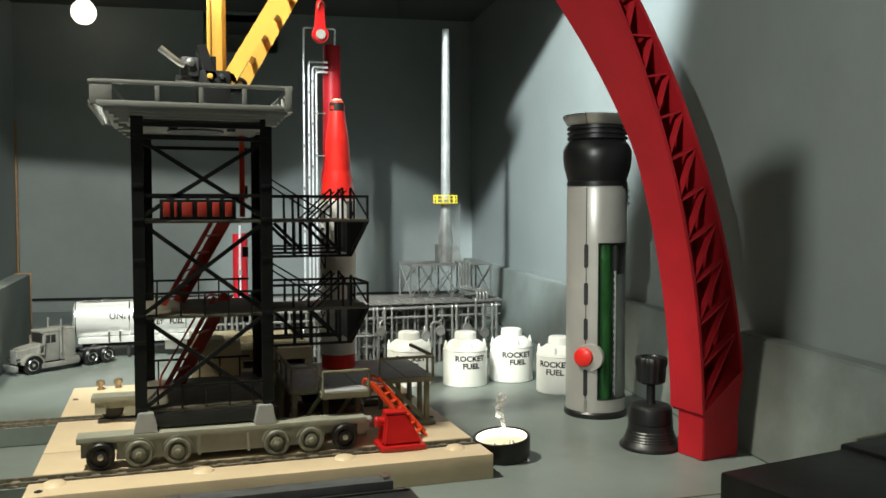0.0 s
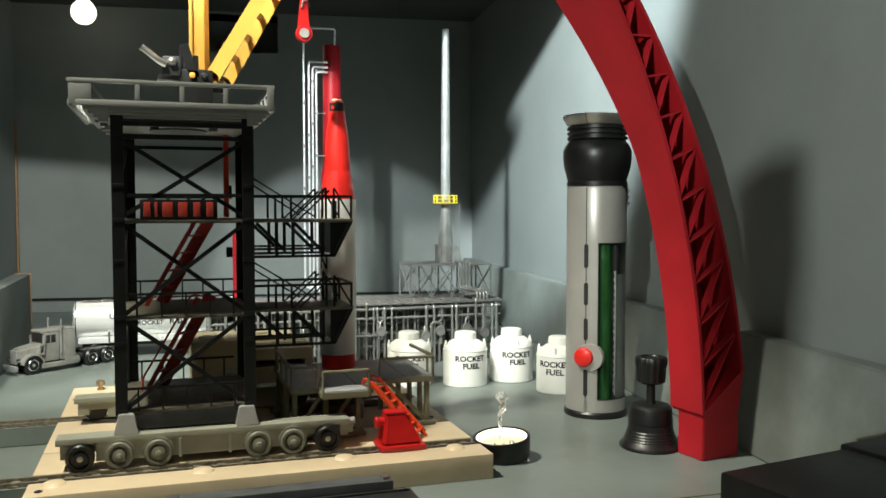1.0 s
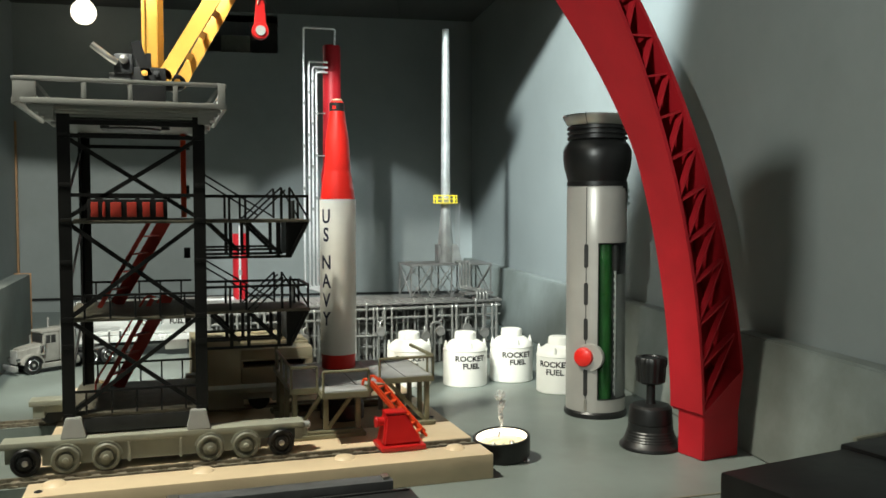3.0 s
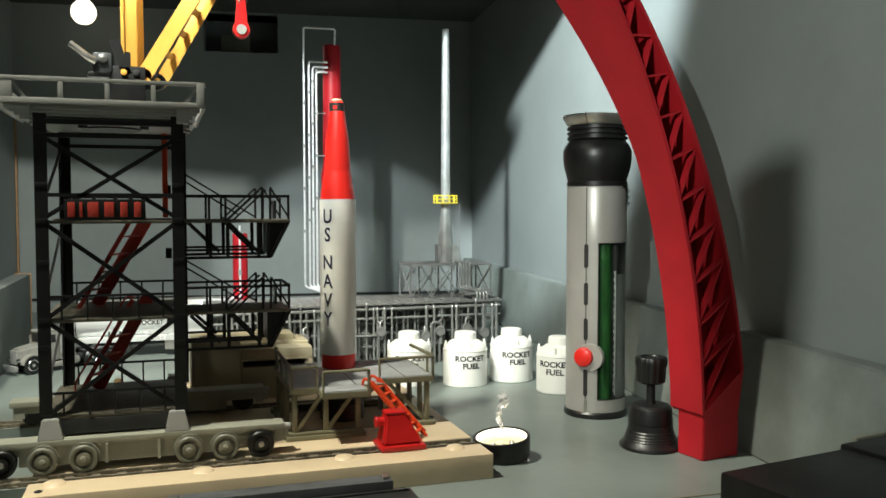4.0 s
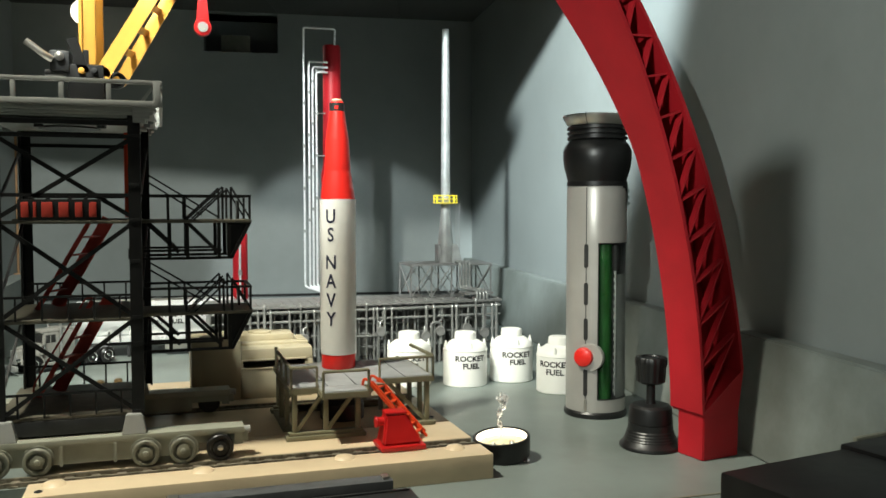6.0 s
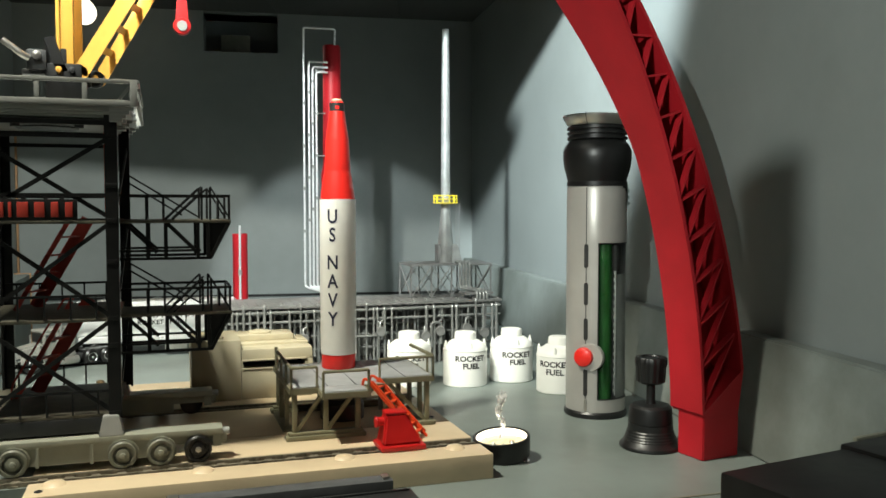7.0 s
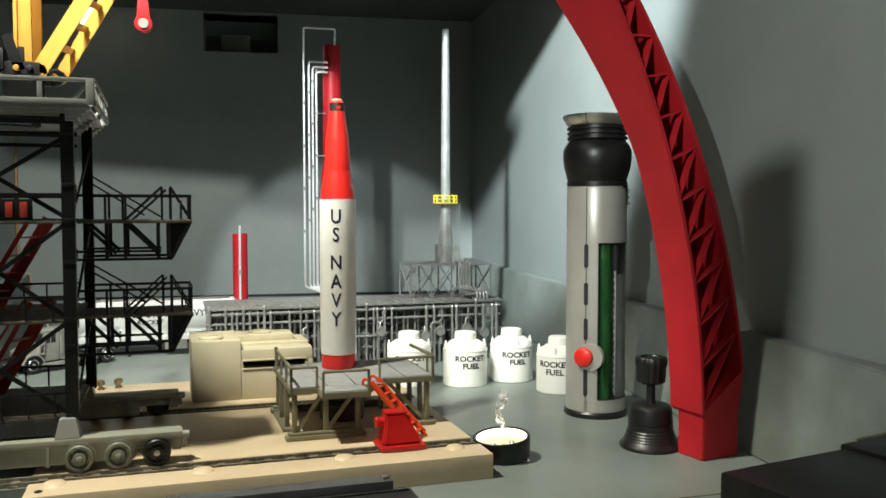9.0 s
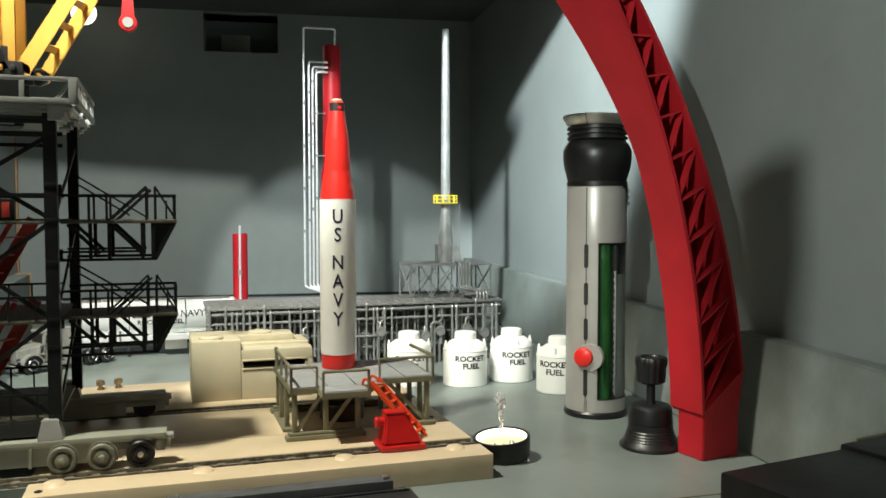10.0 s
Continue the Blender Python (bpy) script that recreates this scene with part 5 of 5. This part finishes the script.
def silver_stack():
    t = thing("flare_stack", "tall silver-grey model flare stack with yellow railed collar", "stack", (0.5275, 1.562, 0.1735))
    x, y, z = 0.5125, 1.562, 0.1735
    s = part("chimney", lathe(B(), [(0.0001, 0), (0.0172, 0), (0.0160, 0.020), (0.0128, 0.055), (0.0096, 0.092), (0.0090, 0.100), (0.0082, 0.24), (0.0076, 0.33), (0.0066, 0.40), (0.0064, 0.435), (0.0068, 0.437), (0.0055, 0.438), (0.0050, 0.42), (0.0001, 0.42)], 32, (x, y, z)), M_PIPE, t, "silver-grey tapering chimney")
    part("buttress", box(B(), x - 0.018, x - 0.012, y - 0.010, y + 0.010, z, z + 0.034, 0.001), M_RACK, t)
    bm = B()
    v = [bm.verts.new(p) for p in ((x + 0.006, y - 0.022, z), (x + 0.026, y - 0.022, z), (x + 0.020, y - 0.013, z + 0.034), (x + 0.009, y - 0.013, z + 0.034), (x + 0.006, y, z), (x + 0.026, y, z), (x + 0.020, y, z + 0.034), (x + 0.009, y, z + 0.034))]
    for f in ((0, 1, 2, 3), (7, 6, 5, 4), (0, 4, 5, 1), (1, 5, 6, 2), (2, 6, 7, 3), (3, 7, 4, 0)):
        bm.faces.new([v[i] for i in f])
    part("hopper", bm, M_PIPE, t, "grey sloping hopper")
    zc = z + 0.1115
    c = part("collar", lathe(B(), [(0.0085, zc), (0.0235, zc), (0.0235, zc + 0.0016), (0.0085, zc + 0.0016)], 24, (x, y, 0)), M_YRAIL, t, "yellow collar walkway")
    for h in (0.008, 0.0145):
        ring = [(x + 0.0225 * math.cos(2 * math.pi * k / 24), y + 0.0225 * math.sin(2 * math.pi * k / 24), zc + h) for k in range(25)]
        part("collar_rail", pipe(B(), ring, 0.0010, 6), M_YRAIL, c)
    for k in range(12):
        a = 2 * math.pi * k / 12
        part("collar_post", pipe(B(), [(x + 0.0225 * math.cos(a), y + 0.0225 * math.sin(a), zc), (x + 0.0225 * math.cos(a), y + 0.0225 * math.sin(a), zc + 0.015)], 0.0009, 6), M_YRAIL, c)
    l_ = part("ladder", bar(B(), (x + 0.019, y - 0.006, z + 0.01), (x + 0.019, y - 0.006, zc), 0.0010), M_RACK, t)
    part("ladder_rail", bar(B(), (x + 0.026, y - 0.006, z + 0.01), (x + 0.026, y - 0.006, zc), 0.0010), M_RACK, l_)
    for k in range(16):
        zz = z + 0.015 + k * 0.006
        part("rung", bar(B(), (x + 0.019, y - 0.006, zz), (x + 0.026, y - 0.006, zz), 0.0008), M_RACK, l_)


silver_stack()


def red_stack():
    x, y = 0.334, 1.762
    t = thing("red_column", "tall dull red model column with silver pipes beside it", "column", (x, y, 0))
    part("column_shell", lathe(B(), [(0.0001, 0), (0.0225, 0), (0.0225, 0.345), (0.0185, 0.365), (0.0180, 0.602), (0.0165, 0.6055), (0.0001, 0.6055)], 40, (x, y, 0)), M_ARCH, t, "dull red column shell")
    for k, (dx, top) in enumerate(((-0.0605, 0.6348), (-0.0505, 0.5677), (-0.0430, 0.5577), (-0.0355, 0.5476))):
        px, py = x + dx, y - 0.022
        if k == 0:
            path = [(px, py, 0.118), (px, py, top), (x + 0.003, py, top), (x + 0.003, py + 0.010, 0.590)]
        else:
            path = [(px, py, 0.118), (px, py, top), (x - 0.012, py, top)]
        path = [(px + 0.040, py - 0.02, 0.100), (px + 0.03, py - 0.02, 0.108)] + path
        p = part("riser_pipe", pipe(B(), rounded(path, 0.006, 4), 0.0021, 10), M_SILVER, t, "bright silver riser pipe")
        for j in range(4):
            z = 0.23 + j * 0.085 + k * 0.022
            part("pipe_clamp", lathe(B(), [(0.0001, -0.003), (0.0034, -0.003), (0.0034, 0.003), (0.0001, 0.003)], 10, (px, py, z)), M_PIPE, p)
            if k == 3:
                part("pipe_branch", pipe(B(), [(px, py, z), (px + 0.018, py + 0.004, z)], 0.0016, 8), M_PIPE, p)
    q = part("side_pipe", pipe(B(), rounded([(x + 0.033, y, 0.105), (x + 0.0345, y - 0.004, 0.14), (x + 0.0345, y - 0.004, 0.3625), (x + 0.016, y - 0.004, 0.3625)], 0.006, 4), 0.002, 8), M_PIPE, t)
    part("side_cage", box(B(), x + 0.0255, x + 0.0345, y - 0.020, y - 0.010, 0.320, 0.342, 0.001), M_YRAIL, t, "small yellow cage")
    part("side_cage", box(B(), x + 0.0255, x + 0.0345, y - 0.020, y - 0.010, 0.117, 0.135, 0.001), M_YRAIL, t, "small yellow cage")
    # shorter column with a single pipe
    x, y = 0.147, 1.752
    t = thing("red_column", "short brick red column with one silver pipe", "column", (x, y, 0))
    part("column_shell", lathe(B(), [(0.0001, 0), (0.0145, 0), (0.0145, 0.224), (0.0135, 0.2255), (0.0001, 0.2255)], 32, (x, y, 0)), M_ARCH, t)
    p = part("riser_pipe", pipe(B(), [(x - 0.002, y - 0.0175, 0.0), (x - 0.002, y - 0.0175, 0.242)], 0.0022, 10), M_SILVER, t, "bright silver riser pipe")
    part("pipe_clamp", lathe(B(), [(0.0001, -0.005), (0.0036, -0.005), (0.0036, 0.005), (0.0001, 0.005)], 10, (x - 0.002, y - 0.0175, 0.15)), M_PIPE, p)


red_stack()


def wheel_set(name, parent, x, y, r, w, tyre=M_RUBBER):
    """A road wheel under a vehicle: tyre and bright dished hub, axle along y."""
    t = part(name, lathe(B(), [(0.0001, -w / 2), (r * 0.82, -w / 2), (r, -w * 0.32), (r, w * 0.32), (r * 0.82, w / 2), (r * 0.62, w / 2), (0.0001, w / 2)], 24, (x, y, r), "y"), tyre, parent, "black tyre")
    for s in (-1, 1):
        part("rim", lathe(B(), [(r * 0.62, s * w * 0.5), (r * 0.58, s * w * 0.56), (r * 0.42, s * w * 0.40), (r * 0.22, s * w * 0.42), (r * 0.16, s * w * 0.62), (0.0001, s * w * 0.64)], 16, (x, y, r), "y"), M_CHROME, t, "bright chrome hub")


def lorry():
    """Bonneted model tractor unit; it faces -x in its own space, near side -y."""
    t = thing("lorry_tractor", "grey model lorry tractor with long bonnet and sleeper cab", "lorry", (-0.168, 1.622, 0), 36)
    part("chassis", box(B(), -0.075, 0.085, -0.012, 0.012, 0.014, 0.021, 0.001), M_DARK, t, "dark chassis")
    bm = B()
    v = [bm.verts.new(p) for p in ((-0.083, -0.013, 0.018), (-0.040, -0.016, 0.018), (-0.040, 0.016, 0.018), (-0.083, 0.013, 0.018), (-0.083, -0.012, 0.043), (-0.040, -0.015, 0.049), (-0.040, 0.015, 0.049), (-0.083, 0.012, 0.043))]
    for f in ((3, 2, 1, 0), (4, 5, 6, 7), (0, 1, 5, 4), (1, 2, 6, 5), (2, 3, 7, 6), (3, 0, 4, 7)):
        bm.faces.new([v[i] for i in f])
    bmesh.ops.bevel(bm, geom=bm.edges[:], offset=0.003, segments=3, affect="EDGES")
    part("bonnet", bm, M_TRUCK, t)
    part("grille", box(B(), -0.0852, -0.0832, -0.010, 0.010, 0.018, 0.041, 0.0008), M_PIPE, t, "dull chrome grille")
    part("bumper", box(B(), -0.094, -0.088, -0.021, 0.021, 0.008, 0.017, 0.0015), M_PIPE, t, "dull chrome bumper")
    cab = part("cab", box(B(), -0.0430, -0.0140, -0.0185, 0.0185, 0.018, 0.066, 0.003), M_TRUCK, t)
    part("roof", box(B(), -0.0460, -0.0130, -0.0175, 0.0175, 0.0655, 0.071, 0.0022), M_TRUCK, cab)
    part("sleeper", box(B(), -0.0135, 0.0150, -0.019, 0.019, 0.018, 0.068, 0.003), M_TRUCK, t)
    part("sleeper_roof", box(B(), -0.0135, 0.0140, -0.0175, 0.0175, 0.0675, 0.072, 0.002), M_TRUCK, t)
    part("windscreen", box(B(), -0.0442, -0.0425, -0.0155, 0.0155, 0.0505, 0.0635, 0.0003), M_INKB, cab, "dark windscreen")
    for s in (-1, 1):
        part("side_window", box(B(), -0.0385, -0.0215, s * 0.0187 - 0.0004, s * 0.0187 + 0.0004, 0.049, 0.0625, 0.0003), M_INKB, cab, "dark side window")
        part("door_frame", box(B(), -0.0315, -0.0300, s * 0.0189 - 0.0005, s * 0.0189 + 0.0005, 0.047, 0.064), M_TRUCK, cab)
        part("mirror", box(B(), -0.0440, -0.0425, s * 0.0225 - 0.002, s * 0.0225 + 0.002, 0.047, 0.060, 0.0006), M_TRUCK, cab)
        part("stack_pipe", pipe(B(), [(-0.0125, s * 0.0205, 0.03), (-0.0125, s * 0.0205, 0.088)], 0.0018, 10), M_PIPE, t, "silver exhaust stack")
        part("air_cleaner", lathe(B(), [(0.0001, 0.030), (0.0042, 0.031), (0.0042, 0.045), (0.003, 0.047), (0.0001, 0.047)], 14, (-0.0455, s * 0.0195, 0)), M_CHROME, t, "chrome air cleaner")
        part("fender", lathe(B(), [(0.0168, -0.006), (0.0188, -0.006), (0.0188, 0.006), (0.0168, 0.006)], 16, (-0.063, s * 0.0185, 0.0150), "y", 0, 170), M_TRUCK, t)
        part("fuel_tank", lathe(B(), [(0.0001, -0.014), (0.0068, -0.0135), (0.0072, -0.012), (0.0072, 0.012), (0.0068, 0.0135), (0.0001, 0.014)], 18, (0.006, s * 0.0165, 0.0145), "x"), M_STEEL, t, "dull metal fuel tank")
        part("running_board", box(B(), -0.0480, -0.0040, s * 0.0185 - 0.004, s * 0.0185 + 0.004, 0.008, 0.016, 0.0012), M_TRUCK, t)
        part("headlight", lathe(B(), [(0.0001, -0.003), (0.003, -0.003), (0.0032, 0.001), (0.0001, 0.002)], 12, (-0.084, s * 0.0155, 0.026), "x"), M_CHROME, t, "chrome headlight")
    for x in (-0.063, 0.044, 0.075):
        for s in (-1, 1):
            wheel_set("wheel", t, x, s * (0.0185 if x < 0 else 0.017), 0.0155 if x < 0 else 0.0145, 0.009 if x < 0 else 0.013)
    part("mud_plate", box(B(), 0.038, 0.092, -0.011, 0.011, 0.0212, 0.026, 0.001), M_DARK, t, "dark coupling plate")


lorry()


def tanker():
    """Polished tank trailer along x; its near side carries the words."""
    t = thing("tanker_trailer", "polished silver-white model tank trailer with black lettering", "trailer", (-0.01, 1.722, 0), 1)
    L0, L1, R = -0.142, 0.142, 0.034
    bm = lathe(B(), [(0.0001, L0 - 0.007), (R * 0.7, L0 - 0.0055), (R * 0.94, L0 - 0.002), (R, L0 + 0.002), (R, L1 - 0.002), (R * 0.94, L1 + 0.002), (R * 0.7, L1 + 0.0055), (0.0001, L1 + 0.007)], 48, (0, 0, 0.070), "x")
    tank = part("tank", bm, M_CHROMEW, t, "polished pale tank")
    for x in (L0, -0.05, 0.05, L1):
        part("band", lathe(B(), [(R - 0.0005, -0.0012), (R + 0.0008, -0.0010), (R + 0.0008, 0.0010), (R - 0.0005, 0.0012)], 48, (x, 0, 0.070), "x"), M_CHROME, tank)
    for x in (-0.09, 0.0, 0.09):
        part("dome_lid", lathe(B(), [(0.0001, 0.107), (0.007, 0.107), (0.008, 0.1055), (0.008, 0.102)], 20, (x, 0, 0)), M_CHROME, tank)
    part("catwalk", box(B(), L0 + 0.01, L1 - 0.01, -0.012, -0.004, 0.1035, 0.1060, 0.0005), M_STEEL, tank)
    part("skirt", box(B(), L0 + 0.004, L1 - 0.004, -0.030, 0.030, 0.029, 0.040, 0.0012), M_CHROMEW, t, "pale side skirt")
    part("frame_rail", box(B(), L0 + 0.01, L1, -0.014, 0.014, 0.021, 0.029, 0.001), M_DARK, t)
    for x in (-0.085, -0.066):
        part("landing_leg", pipe(B(), [(x, -0.0305, 0.030), (x, -0.0305, 0.050)], 0.0022, 8), M_CHROME, t)
    for x in (0.088, 0.116):
        for s in (-1, 1):
            wheel_set("wheel", t, x, s * 0.021, 0.0125, 0.013)
    part("pump_box", box(B(), 0.012, 0.052, -0.031, -0.010, 0.012, 0.029, 0.0015), M_STEEL, t)
    for y in (-0.02, 0.02):
        part("landing_gear", box(B(), -0.055, -0.049, y - 0.003, y + 0.003, 0.0, 0.029, 0.0008), M_DARK, t)

    def flank(txt, size, x, z, st):
        bm = lettering(txt, size, st, 0.00030)
        for v in bm.verts:
            q = (v.co.z + z - 0.070) / R
            d = R - v.co.y
            v.co = Vector((v.co.x + x, -d * math.cos(q), 0.070 + d * math.sin(q)))
        return bm
    part("lettering", flank("UNITED STATES NAVY", 0.0175, 0.000, 0.0785, 0.96), M_INKB, tank, "black printed words")
    part("lettering", flank("ROCKET   FUEL", 0.0120, 0.005, 0.0640, 1.0), M_INKB, tank, "black printed words")


M_CHROMEW = material("polished_pale_tank", (0.84, 0.85, 0.84), 0.25, 0.30, 0.03, 40, 0.02)
tanker()


def foreground():
    t = thing("black_track_case", "charcoal plastic case lying before the launch base", "case", (0.06, 0.755, 0))
    case = part("case_body", box(B(), -0.20, 0.2125, 0.68, 0.751, 0.0, 0.0235, 0.002), M_DARK, t)
    part("top_strip", box(B(), 0.0, 0.197, 0.7515, 0.771, 0.0, 0.0310, 0.001), M_STRIP, t, "grey metal top strip")
    part("strip_clip", box(B(), 0.188, 0.195, 0.755, 0.767, 0.0311, 0.0335, 0.0008), M_STEEL, t)
    part("strip_clip", box(B(), 0.001, 0.010, 0.755, 0.767, 0.0311, 0.0330, 0.0008), M_STEEL, t)
    part("case_rib", box(B(), -0.19, 0.209, 0.7415, 0.7445, 0.0236, 0.0252, 0.0006), M_DARK, t)
    m = pose(0.358, 0.4935, 0, 0, 0, 9.4)
    t = thing("black_box", "matt black box standing near the side wall", "box", (0.44, 0.45, 0))
    part("box_body", box(B(), 0.0, 0.125, -0.12, 0.0, 0.0, 0.100, 0.003, m), M_BLACK, t)
    part("edge_strip", box(B(), 0.146, 0.190, 0.0045, 0.0085, 0.098, 0.1035, 0.0006, m), M_TYRE, t, "dull brown edge strip")
    part("box_step", box(B(), 0.125, 0.185, -0.12, 0.004, 0.0, 0.1025, 0.003, m), M_BLACK, t)


foreground()


def bulb():
    """Reflector bulb hanging from the roof board, its lit face towards the layout."""
    t = thing("light_bulb", "lit reflector bulb hanging from the dark roof board", "bulb", (-0.1738, 2.313, 0.72), None)
    c = Vector((-0.1738, 2.313, 0.754))
    part("globe", lathe(B(), [(0.030 * math.sin(radians(q)) + 1e-5, -0.030 * math.cos(radians(q))) for q in range(0, 141, 10)] + [(0.014, 0.030), (0.013, 0.036)], 32, c), M_BULB, t, "glowing warm globe")
    part("socket", lathe(B(), [(0.0001, 0.034), (0.014, 0.034), (0.015, 0.037), (0.013, 0.0508), (0.0001, 0.0508)], 24, c), M_CEIL, t, "dark socket")


bulb()


def smoke_material():
    m = bpy.data.materials.new("thin_smoke")
    m.use_nodes = True
    n, l = m.node_tree.nodes, m.node_tree.links
    b = n["Principled BSDF"]
    b.inputs["Base Color"].default_value, b.inputs["Roughness"].default_value = (0.9, 0.9, 0.88, 1), 1.0
    b.inputs["Specular IOR Level"].default_value = 0.0
    tc, tex, ramp = n.new("ShaderNodeTexCoord"), n.new("ShaderNodeTexNoise"), n.new("ShaderNodeValToRGB")
    tex.inputs["Scale"].default_value, tex.inputs["Detail"].default_value = 130, 2
    ramp.color_ramp.elements[0].position, ramp.color_ramp.elements[1].position = 0.40, 0.75
    ramp.color_ramp.elements[0].color, ramp.color_ramp.elements[1].color = (0.01, 0.01, 0.01, 1), (0.55, 0.55, 0.55, 1)
    l.new(tc.outputs["Object"], tex.inputs["Vector"])
    l.new(tex.outputs["Fac"], ramp.inputs["Fac"])
    l.new(ramp.outputs["Color"], b.inputs["Alpha"])
    return m


PUFFS = []


def smoke():
    """A thin wisp over the spotlight, in small rigid puffs that rise and sway."""
    mat = smoke_material()
    t = thing("smoke_wisp", "thin bright wisp of smoke over the floor spotlight", "smoke", (0.3545, 0.884, 0.026))
    for k in range(9):
        z = 0.029 + k * 0.0050
        r = 0.0014 + 0.0042 * (k / 8) ** 2
        bm = B()
        for shell in range(5):
            f = 1.0 - 0.19 * shell
            vs = bmesh.ops.create_icosphere(bm, subdivisions=3, radius=1)["verts"]
            for v in vs:
                w = f * (1 + 0.5 * noise.noise(v.co * 1.5 + Vector((k * 7.1, shell * 0.4, 0))))
                v.co = Vector((v.co.x * r * w + 0.3545 + 0.0022 * math.sin(k * 1.1), v.co.y * r * w + 0.884, v.co.z * 0.0062 * w + z))
        p = part("puff", bm, mat, t, angle=180)
        PUFFS.append((p, PLACE[p] - PLACE[t], k))


smoke()


def motions():
    """The gantry rolls away along its tracks, its wheels turn, and the rocket turns slowly on the pad."""
    run = ((0, 0.0008), (0.2, 0.0004), (0.5, -0.0048), (1, -0.0174), (1.5, -0.0311), (2, -0.0429), (2.5, -0.054), (4, -0.0852), (4.5, -0.0949), (5, -0.1065), (5.5, -0.116), (7, -0.1466), (7.5, -0.1572), (8, -0.1665), (8.5, -0.176), (9, -0.1855), (9.5, -0.1934), (10, -0.2006))
    ts, xs = [r[0] for r in run], [r[1] for r in run]
    home = PLACE[GANTRY]
    walk(GANTRY, [(t, pose(home.x + x, home.y, home.z)) for t, x in run])
    steps = [k * 0.25 for k in range(41)]
    for w, at in WHEELS:
        walk(w, [(t, Matrix.Translation(at) @ Matrix.Rotation(float(np.interp(t, ts, xs)) / 0.0133, 4, "Y")) for t in steps])
    for p, at, k in PUFFS:
        walk(p, [(t * 0.25, Matrix.Translation(at + Vector((0.0022 * math.sin(t * 0.9 + k * 0.8), 0.001 * math.cos(t * 0.7 + k), 0.0022 * math.sin(t * 1.3 + k * 2.1)))) @ Matrix.Rotation(0.5 * math.sin(t * 0.6 + k), 4, "Z")) for t in range(41)])
    walk(ROCKET, [(t, pose(0.2035, 1.040, 0.0835, 0, 0, -11.2 - 57 + 5.7 * t)) for t in (0, 2.5, 5, 7.5, 10)])


motions()
